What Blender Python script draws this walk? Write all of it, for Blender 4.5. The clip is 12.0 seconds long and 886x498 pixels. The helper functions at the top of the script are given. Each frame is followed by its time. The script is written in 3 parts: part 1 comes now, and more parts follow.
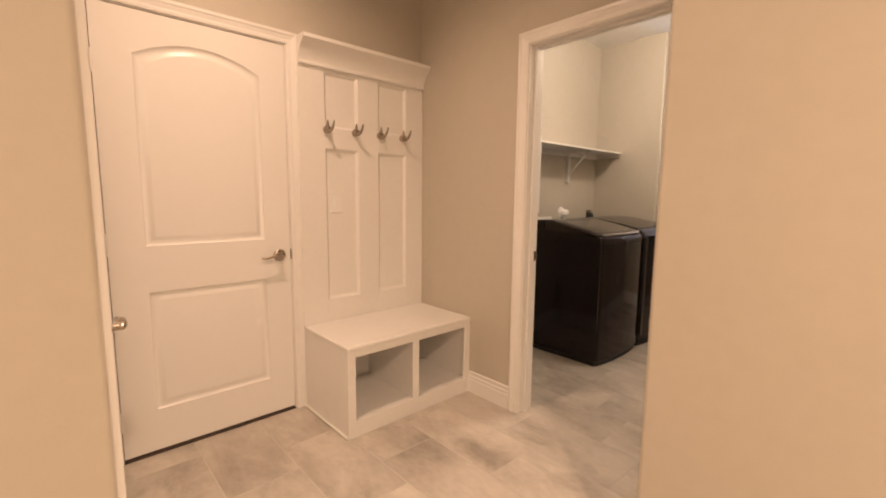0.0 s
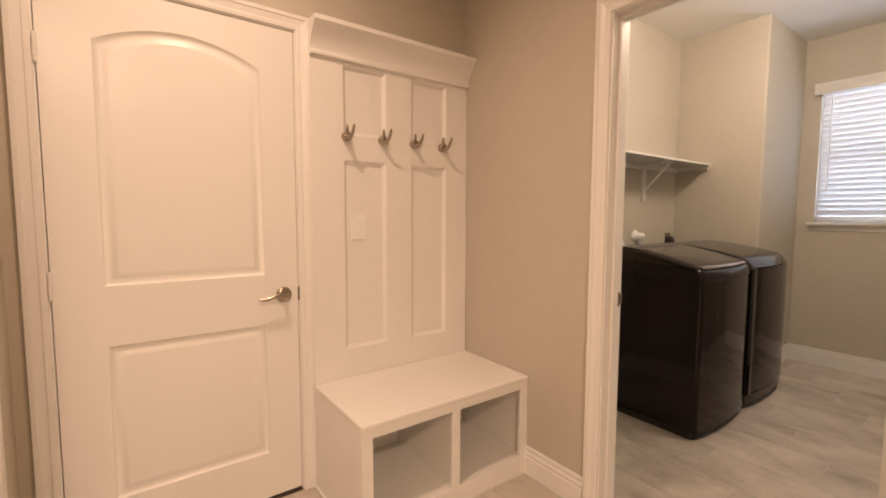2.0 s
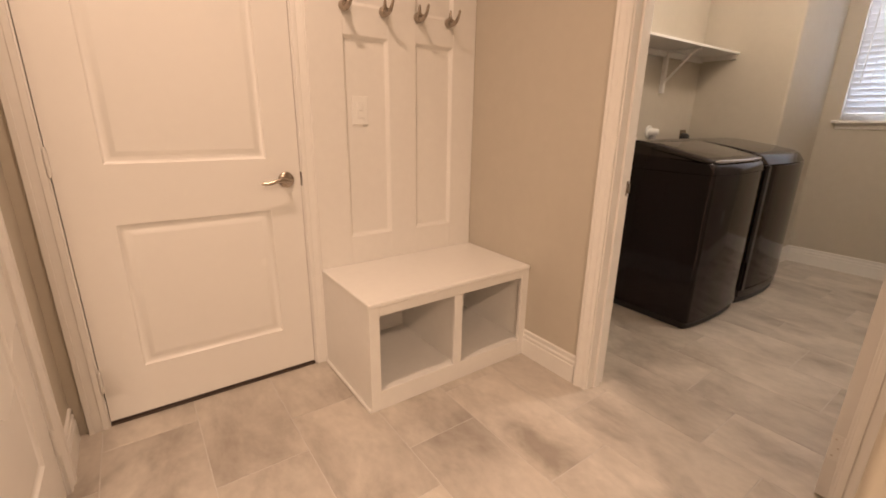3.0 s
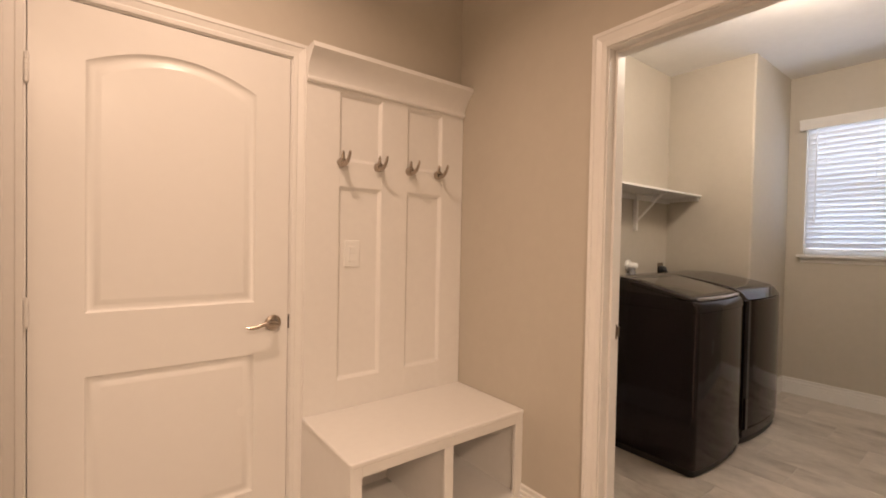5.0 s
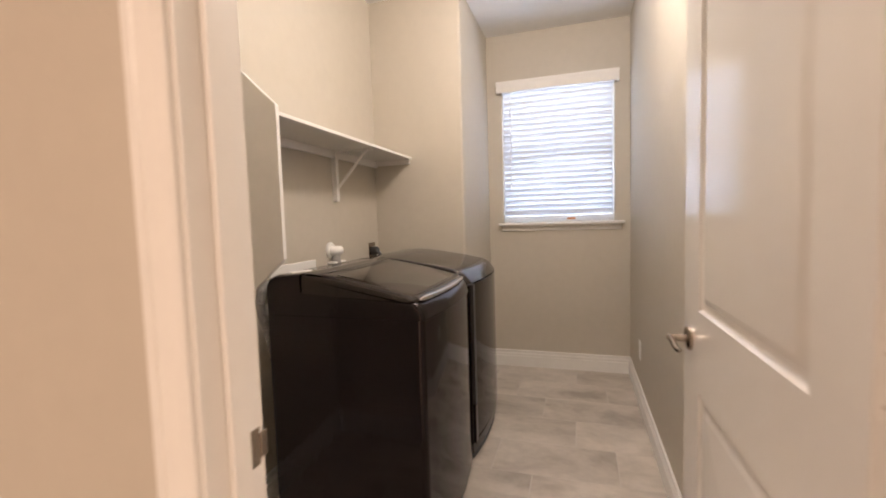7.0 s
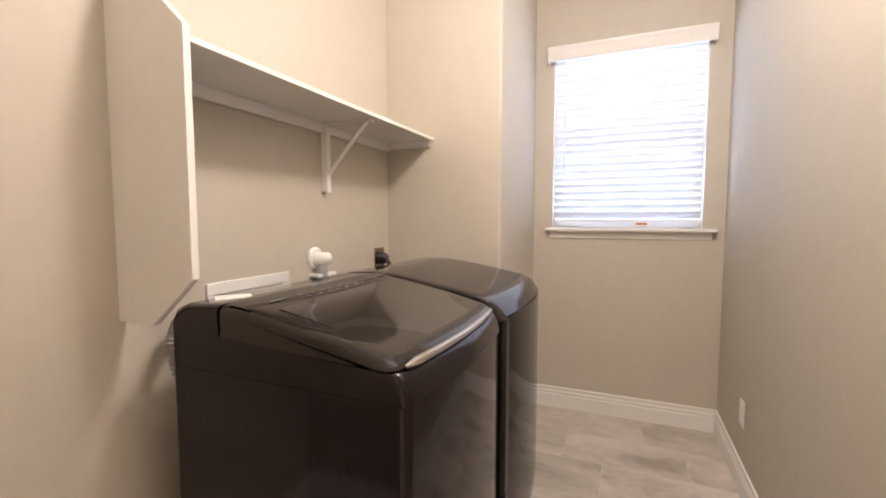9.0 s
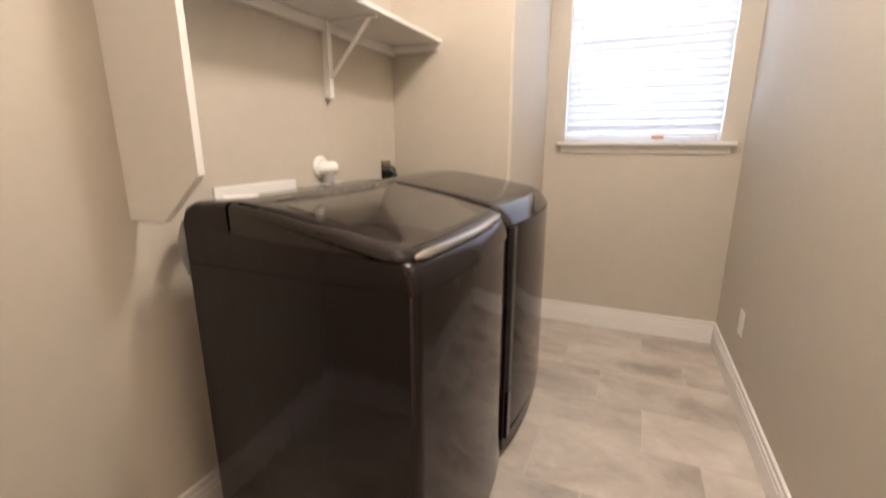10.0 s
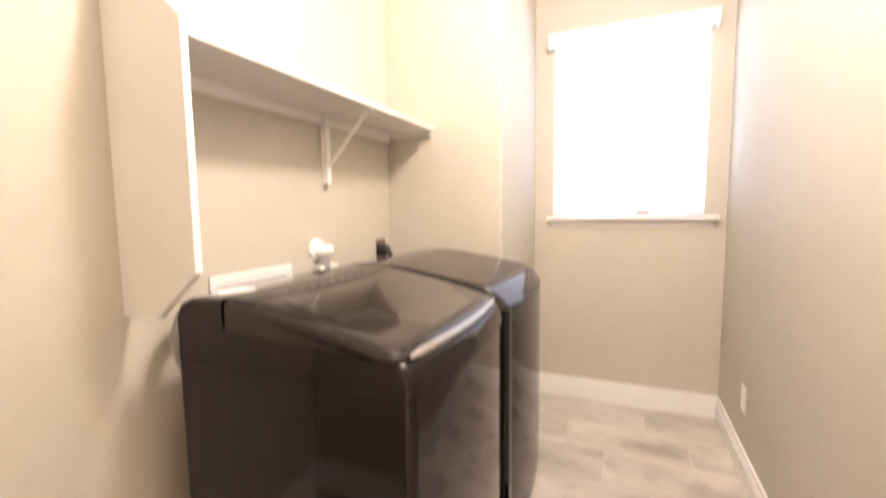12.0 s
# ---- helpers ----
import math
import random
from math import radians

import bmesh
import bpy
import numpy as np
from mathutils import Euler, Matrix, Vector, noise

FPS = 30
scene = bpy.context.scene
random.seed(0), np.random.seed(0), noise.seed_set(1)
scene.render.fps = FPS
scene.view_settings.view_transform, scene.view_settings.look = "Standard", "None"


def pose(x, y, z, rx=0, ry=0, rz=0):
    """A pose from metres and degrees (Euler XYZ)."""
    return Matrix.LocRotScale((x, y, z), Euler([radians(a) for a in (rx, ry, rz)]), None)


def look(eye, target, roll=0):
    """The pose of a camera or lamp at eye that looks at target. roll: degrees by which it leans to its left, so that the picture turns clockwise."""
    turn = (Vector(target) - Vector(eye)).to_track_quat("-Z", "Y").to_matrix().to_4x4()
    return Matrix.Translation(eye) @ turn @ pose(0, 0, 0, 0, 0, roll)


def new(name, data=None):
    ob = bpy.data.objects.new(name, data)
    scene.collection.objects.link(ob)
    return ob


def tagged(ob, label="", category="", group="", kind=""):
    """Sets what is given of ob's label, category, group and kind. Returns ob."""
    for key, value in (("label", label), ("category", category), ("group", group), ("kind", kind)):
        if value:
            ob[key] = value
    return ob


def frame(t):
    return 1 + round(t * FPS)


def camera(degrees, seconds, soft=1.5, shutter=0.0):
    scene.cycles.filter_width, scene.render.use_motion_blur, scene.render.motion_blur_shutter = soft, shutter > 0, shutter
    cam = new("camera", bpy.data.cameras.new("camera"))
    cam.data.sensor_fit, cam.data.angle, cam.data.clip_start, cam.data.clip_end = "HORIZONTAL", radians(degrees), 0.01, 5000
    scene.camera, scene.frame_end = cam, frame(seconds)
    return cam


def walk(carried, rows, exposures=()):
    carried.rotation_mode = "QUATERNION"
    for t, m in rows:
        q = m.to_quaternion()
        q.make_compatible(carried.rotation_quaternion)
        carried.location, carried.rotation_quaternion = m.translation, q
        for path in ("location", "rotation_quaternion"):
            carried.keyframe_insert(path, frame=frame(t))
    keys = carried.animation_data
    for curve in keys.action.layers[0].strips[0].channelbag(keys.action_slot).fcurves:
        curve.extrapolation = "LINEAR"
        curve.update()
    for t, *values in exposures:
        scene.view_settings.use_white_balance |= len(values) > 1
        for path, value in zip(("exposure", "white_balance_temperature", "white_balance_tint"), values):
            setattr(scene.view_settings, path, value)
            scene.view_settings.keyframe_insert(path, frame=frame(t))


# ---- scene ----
cam = camera(91.5, 12.0, soft=1.8, shutter=0.5)
PATH = [
    (0, (-0.068, -0.354, 1.25), (1.276, 1.115, 1.004), 0.6),
    (0.1, (-0.034, -0.317, 1.246), (1.304, 1.159, 1.0), 0.9),
    (0.2, (0.02, -0.27, 1.24), (1.346, 1.216, 0.995), 1.1),
    (0.3, (0.079, -0.202, 1.228), (1.398, 1.295, 1.008), 1.0),
    (0.5, (0.17, -0.09, 1.243), (1.468, 1.435, 1.103), 0.5),
    (1, (0.278, 0.05, 1.257), (1.547, 1.599, 1.109), -0.5),
    (1.5, (0.312, 0.09, 1.252), (1.511, 1.695, 1.112), -0.2),
    (2, (0.323, 0.089, 1.258), (1.504, 1.705, 1.105), 0.2),
    (2.5, (0.32, 0.094, 1.193), (1.466, 1.679, 0.77), 0.7),
    (2.7, (0.325, 0.096, 1.17), (1.44, 1.65, 0.591), 0.8),
    (4.3, (0.326, 0.119, 1.244), (1.531, 1.703, 0.99), 1.6),
    (4.5, (0.326, 0.125, 1.263), (1.531, 1.728, 1.156), 1.5),
    (4.6, (0.323, 0.114, 1.275), (1.524, 1.722, 1.207), 1.6),
    (5, (0.327, 0.126, 1.273), (1.545, 1.723, 1.235), 1.1),
    (5.2, (0.346, 0.150, 1.275), (1.584, 1.719, 1.197), 0.1),
    (5.5, (0.449, 0.202, 1.255), (1.796, 1.676, 1.133), -0.7),
    (5.8, (0.639, 0.290, 1.25), (2.147, 1.597, 1.108), -0.6),
    (6, (0.764, 0.339, 1.262), (2.361, 1.537, 1.138), -0.5),
    (6.2, (0.878, 0.384, 1.25), (2.561, 1.457, 1.112), -0.1),
    (6.5, (1.115, 0.488, 1.25), (2.966, 1.24, 1.14), -0.4),
    (6.7, (1.238, 0.541, 1.259), (3.144, 1.129, 1.12), -2.0),
    (8.3, (2.046, 0.753, 1.271), (3.902, 1.488, 1.144), 0.4),
    (8.4, (2.057, 0.759, 1.268), (3.913, 1.491, 1.144), 0.1),
    (8.5, (2.08, 0.764, 1.269), (3.936, 1.5, 1.149), -0.3),
    (8.7, (2.096, 0.774, 1.264), (3.948, 1.518, 1.142), -0.4),
    (9, (2.115, 0.755, 1.272), (3.954, 1.529, 1.132), 0.0),
    (9.5, (2.114, 0.758, 1.27), (3.939, 1.562, 1.121), -0.3),
    (10, (2.116, 0.759, 1.2), (3.895, 1.543, 0.728), 0.0),
    (10.2, (2.108, 0.75, 1.167), (3.857, 1.523, 0.58), 0.0),
    (10.5, (2.105, 0.752, 1.128), (3.788, 1.501, 0.348), -0.1),
    (11, (2.102, 0.755, 1.126), (3.785, 1.496, 0.34), 0.1),
    (11.5, (2.106, 0.754, 1.16), (3.852, 1.507, 0.54), -0.7),
    (11.7, (2.103, 0.756, 1.179), (3.895, 1.514, 0.717), -0.8),
    (12, (2.114, 0.759, 1.274), (3.948, 1.535, 1.089), -0.7),
]
walk(cam, [(t, look(eye, target, roll)) for t, eye, target, roll in PATH],
     exposures=[(0.0, 0.0, 6350, 12), (2.7, 0.0, 6150, 12), (4.5, -0.05, 5900, 11), (5.5, -0.05, 5850, 10), (6.0, -0.05, 5750, 10), (6.5, 0.12, 5600, 10), (8.3, 0.73, 5450, 11), (9.5, 0.78, 5400, 11),
                (10.0, 0.88, 5500, 10), (10.5, 1.11, 5550, 10), (11.0, 1.32, 5550, 10), (11.5, 1.52, 5550, 10), (12.0, 1.55, 5500, 10)])

# ---- world, lamps ----
world = bpy.data.worlds.new("world")
scene.world = world
world.use_nodes = True
wn = world.node_tree
sky = wn.nodes.new("ShaderNodeTexSky")
sky.sky_type, sky.sun_disc = "NISHITA", False
sky.sun_elevation, sky.sun_rotation = radians(38), radians(200)
wn.nodes["Background"].inputs[1].default_value = 0.1
wn.links.new(sky.outputs[0], wn.nodes["Background"].inputs[0])


def lamp_disk(name, x, y, z, size, watts, colour, spread=180):
    data = bpy.data.lights.new(name, "AREA")
    data.shape, data.size, data.energy, data.color = "DISK", size, watts, colour
    data.spread = radians(spread)
    ob = new(name, data)
    ob.matrix_world = look((x, y, z), (x, y, 0.0))
    return ob


lamp_disk("mudroom_ceiling_lamp", 0.56, 1.22, 2.735, 0.09, 15.5, (1.0, 0.65, 0.43), 150)
# Two unseen hall lamps; the far, weak one is added as fill light.
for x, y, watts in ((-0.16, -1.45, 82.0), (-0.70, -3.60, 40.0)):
    lamp_disk("unseen_hall_lamp", x, y, 2.735, 0.16, watts, (1.0, 0.665, 0.428), 168)
dome = bpy.data.lights.new("laundry_ceiling_lamp", "POINT")
dome.shadow_soft_size, dome.energy, dome.color = 0.11, 42.5, (1.0, 0.772, 0.57)
new("laundry_ceiling_lamp", dome).location = (3.17, 0.68, 2.58)

# Daylight that stands in the opening of the laundry window, outside the pane.
day = bpy.data.lights.new("window_daylight", "AREA")
day.shape, day.size, day.size_y, day.energy, day.color = "RECTANGLE", 1.9, 2.2, 78.0, (0.85, 0.885, 1.0)
day_ob = new("window_daylight", day)
day_ob.matrix_world = look((5.62, 0.80, 1.80), (5.0, 0.80, 1.72))


# ---- materials ----
def material(name, colour, rough=0.5, metal=0.0, vary=0.06, scale=6.0, bump=0.0, bump_scale=200.0, spec=0.5, coat=0.0, tint=None, stretch=None):
    """A painted or plain surface: two scales of colour variation and a fine relief."""
    m = bpy.data.materials.new(name)
    m.use_nodes = True
    t = m.node_tree
    b = t.nodes["Principled BSDF"]
    b.inputs["Roughness"].default_value, b.inputs["Metallic"].default_value = rough, metal
    b.inputs["Specular IOR Level"].default_value, b.inputs["Coat Weight"].default_value = spec, coat
    b.inputs["Coat Roughness"].default_value = 0.06
    if tint:
        b.inputs["Specular Tint"].default_value = (*tint, 1)
    geo = t.nodes.new("ShaderNodeNewGeometry")
    big, small = t.nodes.new("ShaderNodeTexNoise"), t.nodes.new("ShaderNodeTexNoise")
    big.inputs["Scale"].default_value, big.inputs["Detail"].default_value = scale * 0.25, 4
    small.inputs["Scale"].default_value, small.inputs["Detail"].default_value = scale * 6, 6
    add = t.nodes.new("ShaderNodeMath")
    add.operation = "ADD"
    ramp = t.nodes.new("ShaderNodeMapRange")
    ramp.inputs[1].default_value, ramp.inputs[2].default_value = 0.6, 1.4
    ramp.inputs[3].default_value, ramp.inputs[4].default_value = 1.0 - vary, 1.0 + vary
    mix = t.nodes.new("ShaderNodeMix")
    mix.data_type, mix.blend_type = "RGBA", "MULTIPLY"
    mix.inputs[0].default_value = 1.0
    mix.inputs[6].default_value = (*colour, 1)
    for n in (big, small):
        t.links.new(geo.outputs["Position"], n.inputs["Vector"])
    t.links.new(big.outputs["Fac"], add.inputs[0])
    t.links.new(small.outputs["Fac"], add.inputs[1])
    t.links.new(add.outputs[0], ramp.inputs[0])
    t.links.new(ramp.outputs[0], mix.inputs[7])
    t.links.new(mix.outputs[2], b.inputs["Base Color"])
    rr = t.nodes.new("ShaderNodeMapRange")
    rr.inputs[1].default_value, rr.inputs[2].default_value = 0.0, 1.0
    rr.inputs[3].default_value, rr.inputs[4].default_value = rough * 0.97, min(rough * 1.04, 1)
    t.links.new(big.outputs["Fac"], rr.inputs[0])
    t.links.new(rr.outputs[0], b.inputs["Roughness"])
    if bump:
        fine = t.nodes.new("ShaderNodeTexNoise")
        fine.inputs["Scale"].default_value, fine.inputs["Detail"].default_value = bump_scale, 3
        bn = t.nodes.new("ShaderNodeBump")
        bn.inputs["Strength"].default_value, bn.inputs["Distance"].default_value = bump, 0.002
        if stretch:
            squash = t.nodes.new("ShaderNodeMapping")
            squash.inputs["Scale"].default_value = stretch
            t.links.new(geo.outputs["Position"], squash.inputs[0])
            t.links.new(squash.outputs[0], fine.inputs["Vector"])
        else:
            t.links.new(geo.outputs["Position"], fine.inputs["Vector"])
        t.links.new(fine.outputs["Fac"], bn.inputs["Height"])
        t.links.new(bn.outputs[0], b.inputs["Normal"])
        t.links.new(bn.outputs[0], b.inputs["Coat Normal"])
    return m


def tile_material():
    """Matt porcelain with cloudy grey-brown streaks that run along each tile."""
    m = bpy.data.materials.new("porcelain_tile")
    m.use_nodes = True
    t = m.node_tree
    b = t.nodes["Principled BSDF"]
    co, info = t.nodes.new("ShaderNodeTexCoord"), t.nodes.new("ShaderNodeObjectInfo")
    off = t.nodes.new("ShaderNodeVectorMath")
    off.operation = "MULTIPLY_ADD"
    off.inputs[1].default_value = (1, 1, 1)
    comb = t.nodes.new("ShaderNodeCombineXYZ")
    k = t.nodes.new("ShaderNodeMath")
    k.operation = "MULTIPLY"
    k.inputs[1].default_value = 37.0
    t.links.new(info.outputs["Random"], k.inputs[0])
    for i in range(3):
        t.links.new(k.outputs[0], comb.inputs[i])
    t.links.new(co.outputs["Object"], off.inputs[0])
    t.links.new(comb.outputs[0], off.inputs[2])
    squash = t.nodes.new("ShaderNodeMapping")
    squash.inputs["Scale"].default_value = (4.6, 2.5, 1.0)
    t.links.new(off.outputs[0], squash.inputs[0])
    cloud, grain = t.nodes.new("ShaderNodeTexNoise"), t.nodes.new("ShaderNodeTexNoise")
    cloud.inputs["Scale"].default_value, cloud.inputs["Detail"].default_value = 1.0, 5
    cloud.inputs["Roughness"].default_value, cloud.inputs["Distortion"].default_value = 0.60, 0.35
    grain.inputs["Scale"].default_value, grain.inputs["Detail"].default_value = 9.0, 6
    for n in (cloud, grain):
        t.links.new(squash.outputs[0], n.inputs["Vector"])
    ramp = t.nodes.new("ShaderNodeValToRGB")
    ramp.color_ramp.elements[0].position, ramp.color_ramp.elements[0].color = 0.28, (0.318, 0.279, 0.238, 1)
    ramp.color_ramp.elements[1].position, ramp.color_ramp.elements[1].color = 0.62, (0.60, 0.55, 0.485, 1)
    e = ramp.color_ramp.elements.new(0.46)
    e.color = (0.485, 0.444, 0.390, 1)
    t.links.new(cloud.outputs["Fac"], ramp.inputs[0])
    gr = t.nodes.new("ShaderNodeMapRange")
    gr.inputs[1].default_value, gr.inputs[2].default_value = 0.3, 0.7
    gr.inputs[3].default_value, gr.inputs[4].default_value = 0.94, 1.05
    t.links.new(grain.outputs["Fac"], gr.inputs[0])
    tone = t.nodes.new("ShaderNodeMapRange")
    tone.inputs[3].default_value, tone.inputs[4].default_value = 0.93, 1.06
    t.links.new(info.outputs["Random"], tone.inputs[0])
    mul = t.nodes.new("ShaderNodeMath")
    mul.operation = "MULTIPLY"
    t.links.new(gr.outputs[0], mul.inputs[0])
    t.links.new(tone.outputs[0], mul.inputs[1])
    mix = t.nodes.new("ShaderNodeMix")
    mix.data_type, mix.blend_type = "RGBA", "MULTIPLY"
    mix.inputs[0].default_value = 1.0
    t.links.new(ramp.outputs[0], mix.inputs[6])
    t.links.new(mul.outputs[0], mix.inputs[7])
    t.links.new(mix.outputs[2], b.inputs["Base Color"])
    b.inputs["Roughness"].default_value = 0.42
    bn = t.nodes.new("ShaderNodeBump")
    bn.inputs["Strength"].default_value, bn.inputs["Distance"].default_value = 0.12, 0.002
    t.links.new(grain.outputs["Fac"], bn.inputs["Height"])
    t.links.new(bn.outputs[0], b.inputs["Normal"])
    return m


def slat_material():
    """White faux-wood slat that lets part of the daylight through."""
    m = bpy.data.materials.new("blind_slat_white")
    m.use_nodes = True
    t = m.node_tree
    b = t.nodes["Principled BSDF"]
    b.inputs["Base Color"].default_value = (0.85, 0.85, 0.84, 1)
    b.inputs["Roughness"].default_value = 0.4
    tr = t.nodes.new("ShaderNodeBsdfTranslucent")
    tr.inputs[0].default_value = (0.80, 0.84, 0.90, 1)
    mix = t.nodes.new("ShaderNodeMixShader")
    mix.inputs[0].default_value = 0.215
    t.links.new(b.outputs[0], mix.inputs[1])
    t.links.new(tr.outputs[0], mix.inputs[2])
    t.links.new(mix.outputs[0], t.nodes["Material Output"].inputs[0])
    return m


def glass_material():
    m = bpy.data.materials.new("window_glass")
    m.use_nodes = True
    b = m.node_tree.nodes["Principled BSDF"]
    b.inputs["Transmission Weight"].default_value, b.inputs["Roughness"].default_value = 1.0, 0.0
    b.inputs["IOR"].default_value = 1.45
    return m


WALL = material("greige_wall_paint", (0.53, 0.49, 0.415), 0.62, vary=0.035, scale=3, bump=0.14, bump_scale=140)
CEIL = material("white_ceiling_paint", (0.82, 0.81, 0.79), 0.85, vary=0.03, scale=3, bump=0.4, bump_scale=110)
TRIM = material("white_trim_paint", (0.80, 0.785, 0.755), 0.32, vary=0.025, scale=5, bump=0.05, bump_scale=90)
DOOR = material("white_door_enamel", (0.80, 0.785, 0.755), 0.27, vary=0.012, scale=4, bump=0.04, bump_scale=60, spec=0.30)
GLOSS_DOOR = material("white_gloss_door_enamel", (0.80, 0.785, 0.755), 0.11, vary=0.012, scale=4, bump=0.02, bump_scale=30, spec=0.52)
PLASTIC = material("white_plastic", (0.84, 0.835, 0.81), 0.35, vary=0.02)
NICKEL = material("satin_nickel", (0.40, 0.345, 0.29), 0.25, metal=1.0, vary=0.05, scale=20)
BRONZE = material("dark_bronze", (0.07, 0.05, 0.04), 0.45, metal=0.4, vary=0.1)
GROUT = material("pale_grout", (0.58, 0.55, 0.51), 0.9, vary=0.08, scale=20, bump=0.3, bump_scale=300)
TILE = tile_material()
SLATE = material("charcoal_metallic_enamel", (0.0076, 0.0055, 0.0061), 0.085, metal=0.12, vary=0.05, scale=4, spec=0.40, bump=0.55, bump_scale=10, tint=(1.0, 0.90, 0.905), stretch=(0.5, 2.0, 0.45))
LIDFRAME = material("charcoal_lid_enamel", (0.012, 0.0095, 0.0088), 0.07, vary=0.04, scale=4, spec=0.50, coat=0.08, bump=0.4, bump_scale=9, tint=(1.0, 0.90, 0.84))
LIDGLASS = material("smoked_lid_glass", (0.020, 0.017, 0.015), 0.05, vary=0.03, spec=0.75, coat=0.35)
CONSOLE = material("black_console_gloss", (0.006, 0.005, 0.005), 0.10, vary=0.03, spec=0.25)
BLACK = material("black_plastic", (0.012, 0.011, 0.011), 0.4, vary=0.08)
CHROME = material("brushed_dark_chrome", (0.60, 0.57, 0.54), 0.24, metal=1.0, vary=0.02)
HOSE = material("grey_ribbed_hose", (0.30, 0.29, 0.28), 0.5, vary=0.08)
PRINT = material("grey_print", (0.26, 0.25, 0.245), 0.5, vary=0.02)
PATCH_WHITE = material("matt_white_patch", (0.78, 0.77, 0.75), 0.7, vary=0.03)
ORANGE = material("orange_wood", (0.55, 0.20, 0.05), 0.5, vary=0.12, scale=20)
SCREW = material("worn_screw_paint", (0.56, 0.51, 0.46), 0.45, vary=0.1, scale=60)
SLAT = slat_material()
GLASS = glass_material()

# ---- building helpers ----
ORIGIN = {}


def thing(name, base, label="", category="", group="", kind="", m=None):
    """An Empty at the base of a thing. With m its parts are given in its own axes, else in the world's."""
    ob = new(name)
    ob.empty_display_size = 0.05
    if m is not None:
        ob.matrix_basis = m
        ORIGIN[ob] = Vector((0, 0, 0))
    else:
        ob.location = base
        ORIGIN[ob] = Vector(base)
    return tagged(ob, label, category, group, kind)


def part(name, bm, material_, parent=None, label="", smooth=False, kind=""):
    bmesh.ops.recalc_face_normals(bm, faces=bm.faces)
    me = bpy.data.meshes.new(name)
    bm.to_mesh(me)
    bm.free()
    me.materials.append(material_)
    if smooth:
        me.shade_smooth()
        me.set_sharp_from_angle(angle=radians(38))
    ob = new(name, me)
    if parent is not None:
        ob.parent = parent
        if parent in ORIGIN:
            ob.matrix_parent_inverse = Matrix.Translation(-ORIGIN[parent])
    return tagged(ob, label, kind=kind)


def block(bm, x0, x1, y0, y1, z0, z1, bevel=0.0, seg=2):
    """A box with eased edges, added to bm."""
    geom = bmesh.ops.create_cube(bm, size=1.0)["verts"]
    for v in geom:
        v.co = Vector(((x0 + x1) / 2 + v.co.x * (x1 - x0), (y0 + y1) / 2 + v.co.y * (y1 - y0), (z0 + z1) / 2 + v.co.z * (z1 - z0)))
    if bevel:
        edges = {e for v in geom for e in v.link_edges}
        bmesh.ops.bevel(bm, geom=list(edges), offset=bevel, segments=seg, affect="EDGES", profile=0.5)
    return bm


def box(x0, x1, y0, y1, z0, z1, bevel=0.0, seg=2):
    return block(bmesh.new(), x0, x1, y0, y1, z0, z1, bevel, seg)


def tube(bm, points, radius, seg=10):
    """A round bar along points; radius may be a list."""
    pts = [Vector(p) for p in points]
    rs = radius if isinstance(radius, (list, tuple)) else [radius] * len(pts)
    rings = []
    for i, p in enumerate(pts):
        d = (pts[min(i + 1, len(pts) - 1)] - pts[max(i - 1, 0)]).normalized()
        a = d.orthogonal().normalized() if i == 0 else (ref - d * ref.dot(d)).normalized()
        ref = a
        c = d.cross(a)
        rings.append([bm.verts.new(p + (a * math.cos(2 * math.pi * k / seg) + c * math.sin(2 * math.pi * k / seg)) * rs[i]) for k in range(seg)])
    for r0, r1 in zip(rings, rings[1:]):
        for k in range(seg):
            bm.faces.new((r0[k], r0[(k + 1) % seg], r1[(k + 1) % seg], r1[k]))
    bm.faces.new(rings[0])
    bm.faces.new(rings[-1])
    return bm


def rod(a, b, radius, seg=16):
    return tube(bmesh.new(), [a, b], radius, seg)


def loft(bm, loops, cap_first=False, cap_last=True):
    rings = [[bm.verts.new(p) for p in loop] for loop in loops]
    n = len(rings[0])
    for r0, r1 in zip(rings, rings[1:]):
        for k in range(n):
            bm.faces.new((r0[k], r0[(k + 1) % n], r1[(k + 1) % n], r1[k]))
    if cap_first:
        bm.faces.new(rings[0])
    if cap_last:
        bm.faces.new(rings[-1])
    return bm


def run(profile, a, b, out, mitre_a=0.0, mitre_b=0.0, side=(0, 0, 1)):
    """A moulding: profile of (across, proud) points, run from a to b; out points from the wall, side is the across direction."""
    a, b, out, side = Vector(a), Vector(b), Vector(out), Vector(side)
    d = (b - a).normalized()
    bm = bmesh.new()
    l0 = [a + side * u + out * v - d * (mitre_a * u) for u, v in profile]
    l1 = [b + side * u + out * v + d * (mitre_b * u) for u, v in profile]
    return loft(bm, [l0, l1], True, True)


CASING = [(u * 0.92, v) for u, v in [(0, 0), (0, 0.009), (0.006, 0.012), (0.018, 0.0125), (0.021, 0.0095), (0.026, 0.0095), (0.036, 0.0135), (0.046, 0.0155), (0.049, 0.019), (0.064, 0.019), (0.066, 0.016), (0.066, 0)]]
BASE = [(0, 0), (0, 0.014), (0.086, 0.014), (0.089, 0.0100), (0.096, 0.0100), (0.100, 0.0130), (0.108, 0.0125), (0.112, 0.0080), (0.119, 0.0070), (0.125, 0.0100), (0.135, 0.0095), (0.138, 0.0055), (0.138, 0)]


def baseboard(a, b, out):
    ob = part("baseboard", run(BASE, a, b, out), TRIM, None, smooth=True)
    return tagged(ob, "white painted baseboard with a moulded top", "baseboard", kind="structure")


